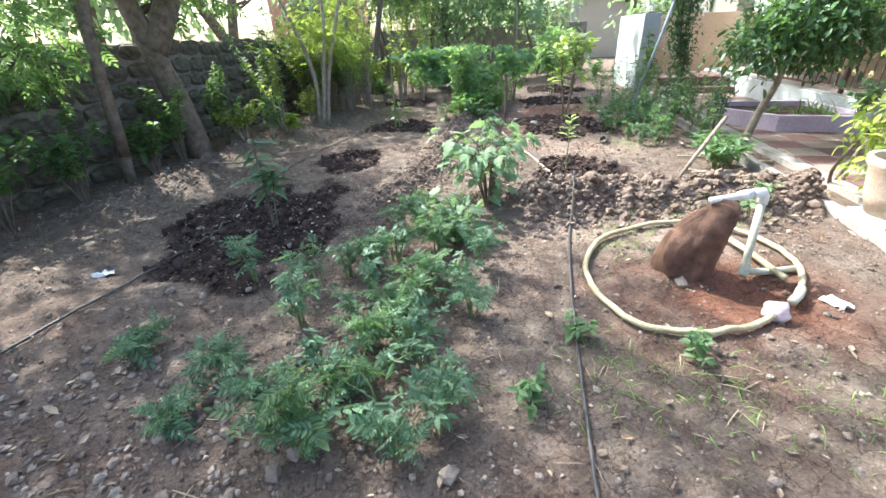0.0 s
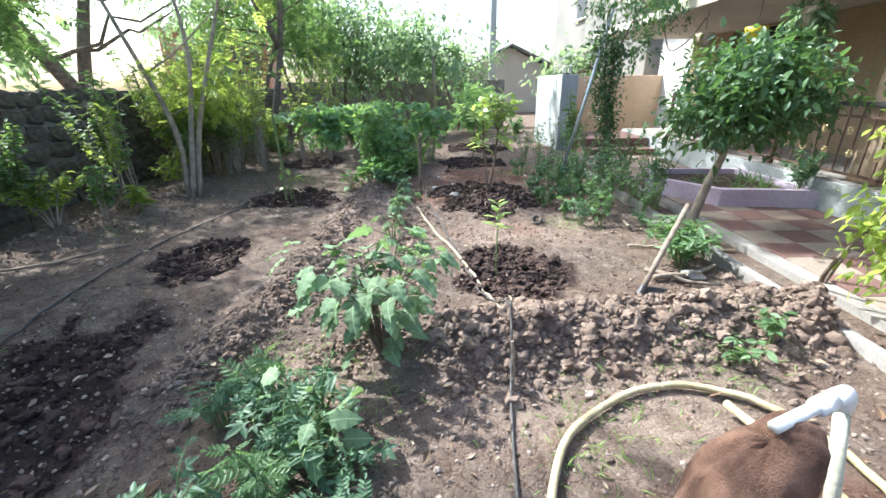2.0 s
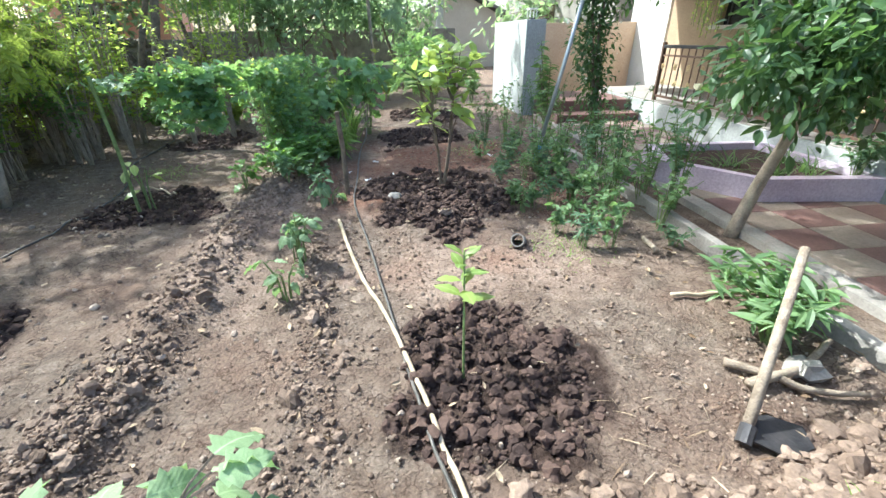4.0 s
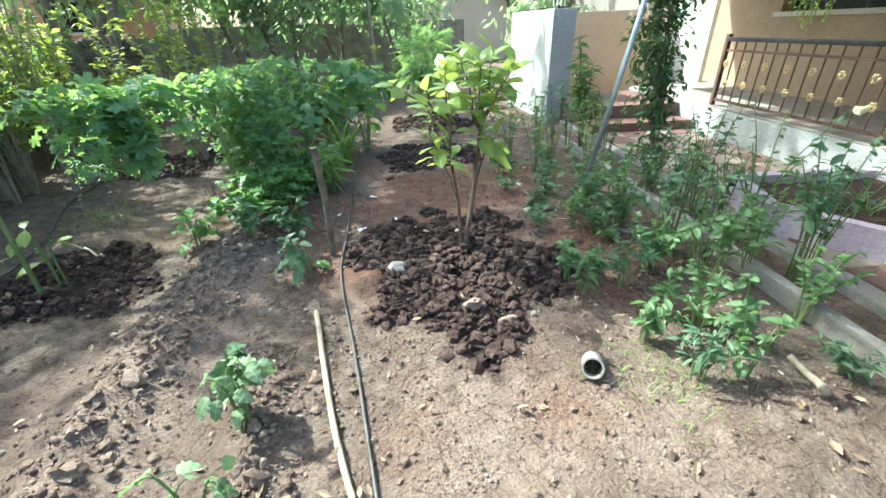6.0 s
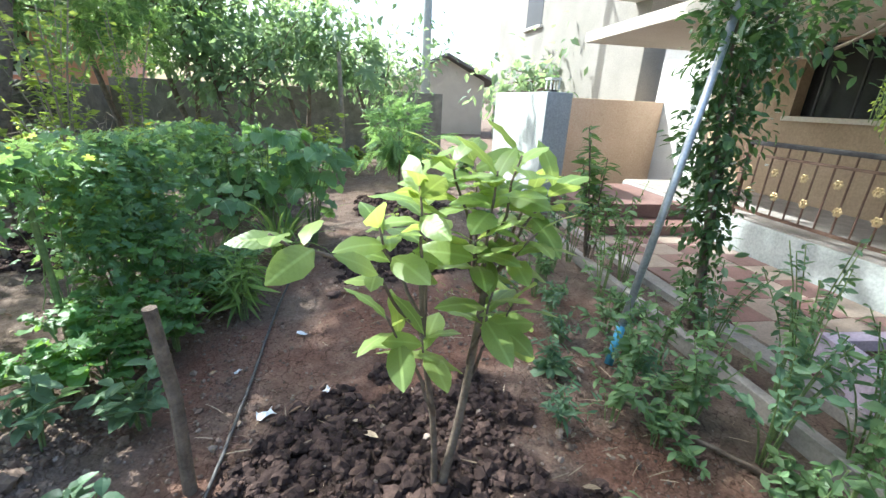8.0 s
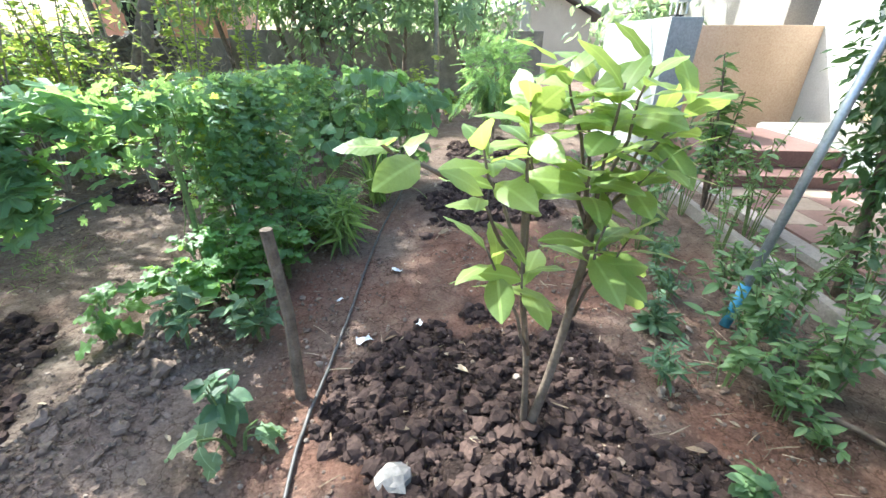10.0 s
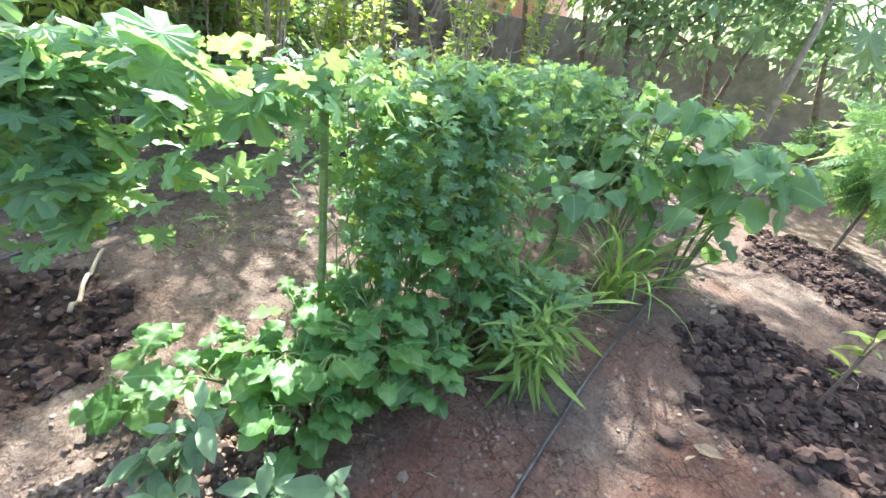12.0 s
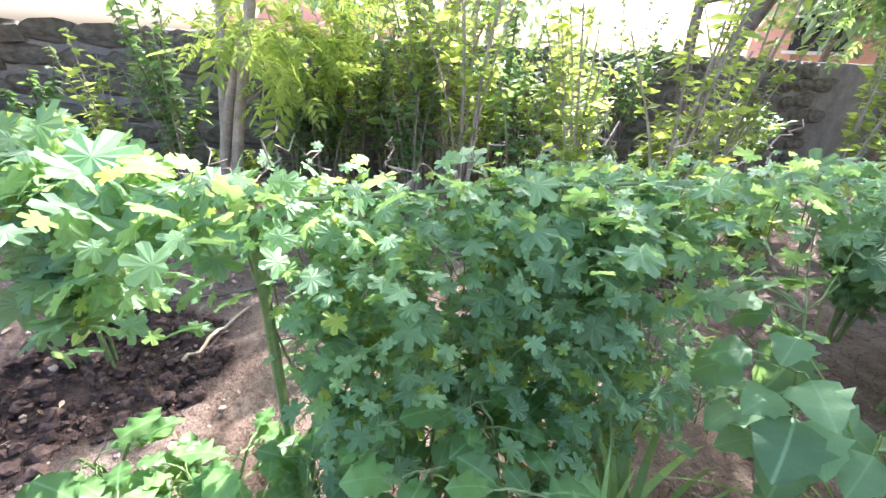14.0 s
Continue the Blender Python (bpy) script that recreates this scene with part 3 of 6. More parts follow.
house_wall()
part("side_wall", box(1.75, 4.35, -0.1, 7.5, 4.6, 2.297, HM, 0.01), TAN_WALL, house)
part("back_wall", box(7.3, -9, -0.1, 7.5, 4.3, 2.297, HM, 0.01), TAN_WALL, house)
part("plinth", box(0.0, -9.0, -0.1, 7.2, 4.34, 0.36, HM, 0.015), PLINTH, house, "white washed raised veranda plinth")
part("veranda_floor", box(0.02, -8.98, 0.363, 1.497, 4.32, 0.38, HM), CEMENT, house, "grey cement veranda floor")
part("roof", box(-0.75, -9.2, 2.30, 7.7, 4.8, 2.44, HM, 0.02), CREAM, house, "flat concrete roof slab with a sunlit edge")
for a, b, z0, z1 in WIN:
    w = part("window", box(1.66, a, z0, 1.70, b, z1, HM), OPENING_DARK, house, "near-black sheet in place of the unlit window recess")
    part("sill", box(1.44, a - 0.06, z0 - 0.06, 1.74, b + 0.06, z0 - 0.003, HM, 0.008), CREAM, w)
    for k in range(4):
        x = a + (b - a) * (k + 0.5) / 4
        part("bar", box(1.56, x - 0.012, z0, 1.58, x + 0.012, z1, HM), IRON, w)
part("parapet", box(0.9, -9.0, 2.443, 1.1, 4.6, 3.3, HM, 0.02), CREAM, house)
for v in (-1.6, -5.2):
    part("column", box(0.12, v - 0.16, 0.383, 0.44, v + 0.16, 2.297, HM, 0.012), TAN_WALL, house)


def railing():
    r = thing("railing", hp(0.1, -1.0, 0.38), "rust brown iron railing with gilt rosettes and black top rail", "railing")
    a, b, u, z0, z1 = -8.5, 2.3, 0.07, 0.44, 1.14
    part("top_rail", box(u - 0.025, a, z1 - 0.02, u + 0.025, b, z1 + 0.025, HM, 0.012), IRON, r, "black rounded top rail")
    part("lower_rail", box(u - 0.012, a, z0, u + 0.012, b, z0 + 0.03, HM), RAIL_BROWN, r)
    part("middle_rail", box(u - 0.012, a, z1 - 0.13, u + 0.012, b, z1 - 0.105, HM), RAIL_BROWN, r)
    bar = mesh_of("bar", *tube([(0, 0, z0 + 0.03), (0, 0, 0.7), (0, 0, z1 - 0.02)], 0.009, 6), RAIL_BROWN)
    rb = bmesh.new()
    for k in range(6):
        c, s = math.cos(k * math.pi / 3), math.sin(k * math.pi / 3)
        bmesh.ops.create_icosphere(rb, subdivisions=1, radius=0.02, matrix=Matrix.Translation((0, 0.026 * c, 0.026 * s)) @ Matrix.Diagonal((0.5, 1, 1, 1)))
    bmesh.ops.create_icosphere(rb, subdivisions=1, radius=0.018, matrix=Matrix.Translation((-0.008, 0, 0)))
    ros = bpy.data.meshes.new("rosette")
    rb.to_mesh(ros)
    rb.free()
    ros.materials.append(GOLD)
    n = 72
    for k in range(n + 1):
        v = a + (b - a) * k / n
        o = piece("bar", bar, None, r)
        o.matrix_basis = HM @ Matrix.Translation((u, v, 0))
        if k % 2 and v > -3:
            for z in (0.66, 0.88):
                q = piece("rosette", ros, None, r)
                q.matrix_basis = HM @ Matrix.Translation((u - 0.014, v + (0.07 if z > 0.7 else 0), z))
    for v in (b, -0.4, -3.4):
        part("post", box(u - 0.025, v - 0.025, 0.385, u + 0.025, v + 0.025, z1 + 0.06, HM, 0.005), RAIL_BROWN, r)


railing()

# paved walk along the house
walk_floor = piece("pavement", join(*[(np.array([tuple(hp(u, v, z)) for u in (-1.5, -0.004) for v in (-9, 3.5) for z in (-0.1, 0.028)]), [(0, 1, 3, 2), (4, 6, 7, 5), (0, 4, 5, 1), (2, 3, 7, 6), (1, 5, 7, 3), (0, 2, 6, 4)])]), CEMENT)
tagged(walk_floor, "paved walk of maroon and cream checkered tiles", "pavement", kind="structure")
kb = box(-1.90, -7.0, -0.1, -1.83, 2.4, 0.075, HM, 0.015)
kme = bpy.data.meshes.new("kerb")
kb.to_mesh(kme)
kb.free()
kme.materials.append(CEMENT)
tagged(new("kerb", kme), "thin white painted kerb edging the garden bed", "kerb", kind="structure")

part_pillar, _, _ = wall_between((4.62, 10.4), (4.70, 12.4), 0.36, -0.2, 1.57, GREY_WALL, "gate_wall", "short white and grey plastered wall end")
wall_peach, _, _ = wall_between((4.75, 12.45), (7.59, 12.17), 0.2, -0.2, 1.56, PEACH, "wall_peach", "peach painted compound wall")

wall_white, _, _ = wall_between((7.86, 12.4), (7.86, 11.15), -0.26, -0.2, 2.6, WHITE_WALL, "wall_white", "sunlit white washed wall by the house corner")


def planter():
    p = thing("planter", (4.9, 5.8, 0.03), "lilac painted cement planter with a raised rim", "planter")
    ring = [(4.38, 5.40), (5.44, 5.15), (5.50, 6.55), (4.25, 6.75), (3.98, 6.15)]
    bm = bmesh.new()
    mid = Vector((sum(q[0] for q in ring) / 5, sum(q[1] for q in ring) / 5))
    out = [Vector(q) for q in ring]
    inn = [mid + (q - mid) * 0.86 for q in out]
    for loop, z in ((out, 0.02), (out, 0.24), (inn, 0.24), (inn, 0.17)):
        for q in loop:
            bm.verts.new((q.x, q.y, z))
    bm.verts.ensure_lookup_table()
    for k in range(3):
        for i in range(5):
            j = (i + 1) % 5
            bm.faces.new([bm.verts[k * 5 + i], bm.verts[k * 5 + j], bm.verts[k * 5 + 5 + j], bm.verts[k * 5 + 5 + i]])
    part("box", bm, LILAC, p)
    piece("soil", ([(q.x, q.y, 0.172) for q in inn], [(0, 1, 2, 3, 4)]), DARK_CLOD, p, "dark potting soil")


planter()

steps = thing("steps", hp(-0.6, 3.2, 0), "two red cement steps by the house corner", "steps")
part("step", box(-1.4, 2.5, 0.0, -0.01, 4.2, 0.16, HM, 0.012), TILE_RED, steps)
part("step", box(-1.4, 2.85, 0.163, -0.01, 4.2, 0.33, HM, 0.012), TILE_RED, steps)


def neighbour(name, x0, y0, x1, y1, h, mat, label, windows, turn=0.0, slab=None):
    m = Matrix.Translation((x0, y0, 0)) @ Matrix.Rotation(radians(turn), 4, "Z")
    w, d = x1 - x0, y1 - y0
    b = thing(name, (x0, y0, 0), label, "house")
    part("wall", box(0, 0, -0.3, w, d, h, m, 0.02), mat, b)
    part("roof", box(-0.25, -0.25, h + 0.003, w + 0.25, d + 0.25, h + 0.18, m, 0.02), mat, b)
    # Each opening is a flat sheet painted as dark as an unlit room.
    for side, a, c, z0, z1 in windows:
        if side == "front":
            o = part("window", box(a, -0.012, z0, c, 0.1, z1, m), OPENING_DARK, b)
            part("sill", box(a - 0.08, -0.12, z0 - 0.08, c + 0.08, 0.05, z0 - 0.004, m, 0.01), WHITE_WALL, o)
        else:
            o = part("window", box(-0.012, a, z0, 0.1, c, z1, m), OPENING_DARK, b)
            part("sill", box(-0.12, a - 0.08, z0 - 0.08, 0.05, c + 0.08, z0 - 0.004, m, 0.01), WHITE_WALL, o)
    if slab:
        part("awning", box(*slab, m, 0.02), WHITE_WALL, b, "white concrete sun shade")
    return b


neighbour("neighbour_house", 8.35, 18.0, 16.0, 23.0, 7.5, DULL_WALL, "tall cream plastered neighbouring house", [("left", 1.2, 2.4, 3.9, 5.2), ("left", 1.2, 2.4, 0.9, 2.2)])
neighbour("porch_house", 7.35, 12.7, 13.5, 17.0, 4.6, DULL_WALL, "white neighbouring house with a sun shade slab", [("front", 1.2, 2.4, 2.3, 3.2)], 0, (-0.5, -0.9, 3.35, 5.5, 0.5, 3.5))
neighbour("orange_house", -8.4, 19.6, -4.6, 24.5, 3.4, ORANGE_WALL, "pink orange plastered house beyond the wall", [("front", 1.0, 2.2, 1.6, 2.6)], 8)
neighbour("shed_house", -24.0, 4.0, -17.0, 10.5, 3.2, ORANGE_WALL, "pink orange plastered low house beyond the wall", [("front", 2.0, 3.2, 1.4, 2.5)], 10)


def hut():
    h = thing("hut", (6.3, 25.5, 0), "small hut with a dark gable roof", "hut")
    part("wall", box(4.6, 24.5, -0.2, 8.4, 28.0, 2.3), CREAM, h)
    roof = [(4.0, 24.0, 2.25), (6.5, 24.0, 3.35), (9.0, 24.0, 2.25), (4.0, 28.5, 2.25), (6.5, 28.5, 3.35), (9.0, 28.5, 2.25)]
    v = np.array(roof + [(x, y, z - 0.12) for x, y, z in roof])
    piece("roof", (v, [(0, 3, 4, 1), (1, 4, 5, 2), (6, 7, 10, 9), (7, 8, 11, 10), (0, 1, 7, 6), (1, 2, 8, 7), (3, 9, 10, 4), (4, 10, 11, 5), (0, 6, 9, 3), (2, 5, 11, 8)]), ROOF_DARK, h)
    piece("gable", ([(4.6, 24.49, 2.3), (8.4, 24.49, 2.3), (6.5, 24.49, 3.2), (4.6, 24.6, 2.3), (8.4, 24.6, 2.3), (6.5, 24.6, 3.2)], [(0, 1, 2), (3, 5, 4), (0, 3, 4, 1), (1, 4, 5, 2), (2, 5, 3, 0)]), CREAM, h)


hut()
pole = thing("utility_pole", (4.05, 17.0, 0), "tall grey concrete utility pole", "pole")
piece("shaft", tube([(4.05, 17.0, -0.2), (4.06, 17.0, 4), (4.08, 17.0, 9)], (0.13, 0.11, 0.09), 10), GREY_WALL, pole, smooth=True)
piece("crossarm", tube([(3.4, 17.0, 8.4), (4.76, 17.0, 8.4)], 0.04, 6), IRON, pole)

# ---- things by the pump ----
def pump():
    p = thing("pump", (1.83, 1.92, gz(1.83, 1.92)), "water pump wrapped in a brown sack with white pipes", "pump")
    # sack: cloth pulled up to the pipe on one side, slumped in pleats on the other
    rings, sides = 34, 90
    vs = []
    for i in range(rings):
        t = i / (rings - 1)
        for j in range(sides):
            a = 2 * math.pi * j / sides
            slump = 0.5 - 0.5 * math.cos(a)  # 0 on the pipe's side, 1 away from it
            pleat = 0.05 * math.sin(7 * a + 2 * t + 2 * noise.noise((math.cos(a), math.sin(a), t * 2))) * (0.35 + slump) * (1 - 0.75 * t)
            r = 0.15 + 0.07 * t - 0.15 * t ** 3 * (0.3 + 0.7 * slump) - 0.04 * t * t
            r *= 1 + pleat * 1.6 + 0.16 * noise.noise((math.cos(a) * 1.2, math.sin(a) * 1.2, t * 1.6)) + 0.05 * noise.noise((math.cos(a) * 5, math.sin(a) * 5, t * 2.5))
            r *= 1.0 if t < 0.88 else max(0.04, math.sqrt(max(0.0, 1 - ((t - 0.88) / 0.12) ** 2)))
            high = 0.47 - 0.10 * slump * t
            vs.append((1.80 + 0.075 * t + r * math.cos(a), 1.95 + 0.02 * t + r * math.sin(a) * 0.8, high * t + 0.02 * noise.noise((a * 2, t * 6, 1)) - 0.01 + 0.03 * slump * (1 - t)))
    fs = [(i * sides + j, i * sides + (j + 1) % sides, (i + 1) * sides + (j + 1) % sides, (i + 1) * sides + j) for i in range(rings - 1) for j in range(sides)]
    fs.append(tuple((rings - 1) * sides + j for j in range(sides)))
    piece("sack", (vs, fs), SACKING, p, "dusty brown cloth sack draped in folds", True)
    pipe = piece("pipe", tube([(1.86, 1.96, 0.445), (2.0, 2.0, 0.45), (2.17, 2.05, 0.452)], 0.019, 10), PVC, p, "white plastic pipe", True)
    piece("elbow", join(tube([(2.04, 2.01, 0.452), (2.11, 2.03, 0.455)], 0.029, 10), tube([(2.12, 2.035, 0.456), (2.185, 2.055, 0.453), (2.2, 2.06, 0.43), (2.2, 2.06, 0.385)], 0.028, 10)), PVC, pipe, smooth=True)
    down = piece("pipe", tube([(2.2, 2.06, 0.40), (2.155, 1.975, 0.2), (2.115, 1.9, 0.0)], 0.021, 10), DUSTY_PVC, p, "white plastic pipe", True)
    piece("collar", tube([(2.125, 1.918, 0.075), (2.112, 1.895, 0.015)], 0.028, 10), DUSTY_PVC, down)
    piece("pipe", tube([(2.115, 1.9, 0.03), (2.27, 1.93, 0.012), (2.42, 1.95, 0.02)], 0.02, 10), DUSTY_PVC, p, "white plastic pipe", True)
    piece("pipe", tube([(2.29, 1.82, 0.035), (2.26, 2.12, 0.045), (2.20, 2.46, 0.05)], 0.018, 10), HOSE_TAN, p, "old yellow pipe", True)


pump()
hose = thing("garden_hose", (1.25, 2.0, 0), "dusty yellow garden hose coiled in a wide loop", "hose")
loop = [(2.02, 1.47), (1.88, 1.40), (1.65, 1.34), (1.48, 1.36), (1.33, 1.46), (1.24, 1.66), (1.24, 1.97), (1.41, 2.32), (1.62, 2.50), (1.88, 2.61), (2.15, 2.60), (2.41, 2.42), (2.48, 2.10), (2.41, 1.86), (2.27, 1.67)]
line = smooth_line([(x, y, 0) for x, y in loop], 90)
line[:, 2] = ground_z(line[:, 0], line[:, 1]) + 0.03
piece("hose", tube(line, 0.0165, 9), HOSE_TAN, hose, smooth=True)
piece("joint", tube([(2.31, 1.72, 0.03), (2.24, 1.64, 0.035), (2.18, 1.59, 0.035)], 0.023, 10), DUSTY_PVC, hose, "white hose joint", True)
valve = thing("valve", (2.04, 1.50, 0), "white and pink plastic wrapping round a tap", "tap")
bmv = bmesh.new()
bmesh.ops.create_icosphere(bmv, subdivisions=3, radius=0.055)
for v in bmv.verts:
    v.co = Vector((2.05, 1.50, gz(2.05, 1.50) + 0.045)) + v.co * (1 + 0.35 * noise.noise(v.co * 30))
part("wrapping", bmv, plain("pinkish plastic", (0.6, 0.35, 0.38), (0.8, 0.75, 0.75), 25, 0.4), valve, smooth=True)


def ground_line(name, pts, r, mat, label, category, n=80, lift=0.0, sides=7):
    t = thing(name, (pts[0][0], pts[0][1], 0), label, category)
    l3 = smooth_line([(*q, 0) if len(q) == 2 else q for q in pts], n)
    l3[:, 2] += ground_z(l3[:, 0], l3[:, 1]) + np.atleast_1d(r)[0] * 0.9 + lift
    piece("length", tube(l3, r, sides), mat, t, smooth=True)
    return t


ground_line("drip_hose", [(0.92, 0.2), (1.0, 0.9), (1.13, 1.85), (1.25, 2.5), (1.33, 2.85, 0.05), (1.37, 3.1, 0.075), (1.37, 3.28, 0.06), (1.30, 3.9), (1.24, 4.6), (1.16, 5.5), (1.08, 6.3), (1.12, 7.0), (1.18, 8.1), (1.3, 9.2), (1.36, 10.5)], 0.0075, HOSE_BLACK, "thin black drip hose lying on the soil", "hose", 220, 0.008)
ground_line("drip_hose", [(-1.75, 0.9), (-1.6, 2.1), (-1.58, 3.1), (-1.6, 4.2), (-1.5, 5.2), (-1.2, 6.3), (-1.15, 7.2), (-1.5, 8.3), (-1.5, 9.6)], 0.0075, HOSE_BLACK, "thin black drip hose lying on the soil", "hose", 120, 0.01)
ground_line("bamboo_cane", [(1.385, 3.12), (1.39, 3.45), (1.25, 4.4), (1.08, 5.1), (0.95, 5.93)], (0.009, 0.014), BAMBOO, "long pale cane lying across the beds", "cane", 60, 0.012, 9)
ground_line("bamboo_cane", [(2.76, 4.36), (3.2, 4.30), (3.69, 4.25)], (0.012, 0.012), BAMBOO, "dry pale cane lying by the kerb", "cane", 30, 0.012, 9)
ground_line("stick", [(2.62, 3.72), (2.9, 3.75), (3.2, 3.86)], (0.022, 0.014), DRY_WOOD, "dry forked branch on the soil", "branch", 20, 0.015)
ground_line("stick", [(2.62, 3.85), (2.85, 3.66), (3.05, 3.58)], (0.020, 0.010), DRY_WOOD, "dry forked branch on the soil", "branch", 20, 0.015)
ground_line("stick", [(-0.6, 6.98), (-0.79, 7.12), (-0.96, 7.24)], (0.010, 0.007), BAMBOO, "pale straight stick on dug soil", "stick", 16, 0.01)
ground_line("stick", [(-2.6, 4.3), (-1.9, 4.9), (-1.75, 5.0)], (0.012, 0.008), DRY_WOOD, "dry thin branch on the soil", "stick", 20, 0.01)
ground_line("wood_offcut", [(3.02, 4.83), (3.08, 5.05)], (0.017, 0.015), DRY_WOOD, "short grey piece of wood", "wood", 8, 0.01)
ground_line("branch", [(2.85, 6.75), (3.2, 6.2), (3.55, 5.5)], (0.012, 0.008), BARK, "thin grey branch lying among the weeds", "branch", 24, 0.02)

hoe = thing("hoe", (2.424, 3.56, gz(2.424, 3.56)), "long-handled hoe leaning with its blade on the soil", "hoe")
piece("handle", tube([(2.40, 3.52, 0.03), (2.63, 3.70, 0.25), (2.92, 3.93, 0.52)], (0.02, 0.019, 0.018), 9), DRY_WOOD, hoe, "weathered wooden handle", True)
bl = [(2.40, 3.50, 0.04), (2.50, 3.42, 0.012), (2.62, 3.44, 0.008), (2.66, 3.52, 0.012), (2.56, 3.58, 0.03), (2.45, 3.58, 0.05)]
piece("blade", (bl + [(x, y, z + 0.006) for x, y, z in bl], [(0, 1, 2, 3, 4, 5), (11, 10, 9, 8, 7, 6)] + [(i, (i + 1) % 6, 6 + (i + 1) % 6, 6 + i) for i in range(6)]), IRON, hoe, "worn iron blade")
piece("socket", tube([(2.385, 3.505, 0.02), (2.43, 3.54, 0.06)], 0.028, 9), IRON, hoe)


def ring_pipe():
    t = thing("pipe_offcut", (2.2, 5.2, 0), "short grey offcut of drain pipe lying on the soil", "pipe")
    n = 20
    axis = Vector((0.38, 0.62, -0.40)).normalized()
    side = axis.cross(Vector((0, 0, 1))).normalized()
    rise = side.cross(axis)
    mouth = Vector((2.17, 5.15, gz(2.2, 5.2) + 0.06))
    v = []
    for r in (0.047, 0.039):
        for s in (0.0, 0.13):
            for k in range(n):
                a = 2 * math.pi * k / n
                v.append(tuple(mouth + axis * s + (side * math.cos(a) + rise * math.sin(a)) * r))
    f = []
    for k in range(n):
        j = (k + 1) % n
        f += [(k, j, n + j, n + k), (2 * n + j, 2 * n + k, 3 * n + k, 3 * n + j), (j, k, 2 * n + k, 2 * n + j), (n + k, n + j, 3 * n + j, 3 * n + k)]
    piece("tube", (v, f), CEMENT, t)


ring_pipe()
stake = thing("stake", (1.02, 6.6, gz(1.02, 6.6)), "weathered wooden stake driven upright into the bed", "stake")
piece("post", tube([(1.016, 6.597, -0.08), (1.03, 6.61, 0.4), (1.015, 6.60, 0.755)], (0.024, 0.022, 0.021), 9), BARK, stake)
stake2 = thing("stake", (1.28, 2.72, gz(1.28, 2.72)), "thin dark stick standing in the soil", "stake")
piece("post", tube([(1.30, 2.70, -0.05), (1.31, 2.72, 0.12), (1.30, 2.74, 0.25)], (0.011, 0.009), 7), DRY_WOOD, stake2)

lean = thing("leaning_pole", (3.15, 7.05, 0), "galvanised pipe with a blue foot leaning against the climber", "pole")
piece("pipe", tube([(3.14, 7.04, 0.22), (3.45, 7.2, 1.2), (3.78, 7.36, 2.35)], 0.022, 10), GALV, lean, smooth=True)
piece("foot", tube([(3.075, 7.005, 0.0), (3.14, 7.04, 0.225)], 0.025, 10), BLUE_PAINT, lean, "blue painted foot", True)


def stone(at, size, mat, label, seed):
    v, f = LUMPS[seed % 5]
    t = piece("stone", (v * size * np.array([1.2, 0.9, 0.8]) + (at[0], at[1], gz(*at) + size * 0.45), f), mat)
    tagged(t, label, "stone")


stone((1.78, 5.66), 0.045, PALE_CLOD, "pale broken brick on the dark bed", 1)
stone((1.92, 5.55), 0.036, PALE_CLOD, "pale broken brick on the dark bed", 2)
stone((1.43, 6.16), 0.05, CEMENT, "grey stone on the dark bed", 3)
stone((1.53, 8.1), 0.045, DARK_CLOD, "round dark lump by the drip hose", 4)
stone((2.95, 3.75), 0.07, CEMENT, "grey stone by the kerb", 0)


def scrap(at, size, turn, mat=PAPER):
    gx, gy = np.meshgrid(np.linspace(-0.5, 0.5, 5), np.linspace(-0.3, 0.3, 4))
    w = np.random.default_rng(int(at[1] * 100))
    v = np.stack([gx, gy, 0 * gx], -1).reshape(-1, 3) + w.normal(0, 1, (20, 3)) * (0.06, 0.06, 0.13)
    f = [(j * 5 + i, j * 5 + i + 1, j * 5 + i + 6, j * 5 + i + 5) for j in range(3) for i in range(4)]
    t = piece("scrap", (v * size @ np.array(Matrix.Rotation(turn, 3, "Z")).T + (at[0], at[1], gz(*at) + 0.012), f), mat)
    tagged(t, "crumpled white scrap of wrapper on the soil", "litter")


for at, size, turn in (((1.234, 6.93), 0.075, 0.6), ((1.5, 7.05), 0.05, 1.2), ((2.76, 7.64), 0.07, 2), ((1.05, 7.3), 0.035, 1), ((1.35, 7.6), 0.06, 2.5), ((-1.9, 1.9), 0.1, 0.3), ((2.42, 1.62), 0.12, 1.9)):
    scrap(at, size, turn)

tub_block = tagged(part("concrete_block", box(3.19, 2.33, 0.0, 3.52, 2.66, 0.12, None, 0.012), PLINTH, None), "square white washed block under the clay tub", "block")
tub = thing("clay_tub", (3.36, 2.5, 0.12), "faded clay garden tub standing on a white block", "pot")
n = 28
prof = [(0.15, 0.0), (0.19, 0.13), (0.215, 0.3), (0.24, 0.33), (0.24, 0.375), (0.21, 0.375), (0.195, 0.31)]
tv = [(3.36 + r * math.cos(2 * math.pi * k / n), 2.5 + r * math.sin(2 * math.pi * k / n), 0.123 + z) for r, z in prof for k in range(n)]
piece("bowl", (tv, [(i * n + k, i * n + (k + 1) % n, (i + 1) * n + (k + 1) % n, (i + 1) * n + k) for i in range(len(prof) - 1) for k in range(n)] + [tuple(range(n))[::-1]]), TERRACOTTA, tub, smooth=True)
piece("soil", (tv[6 * n:], [tuple(range(n))]), DARK_CLOD, tub)

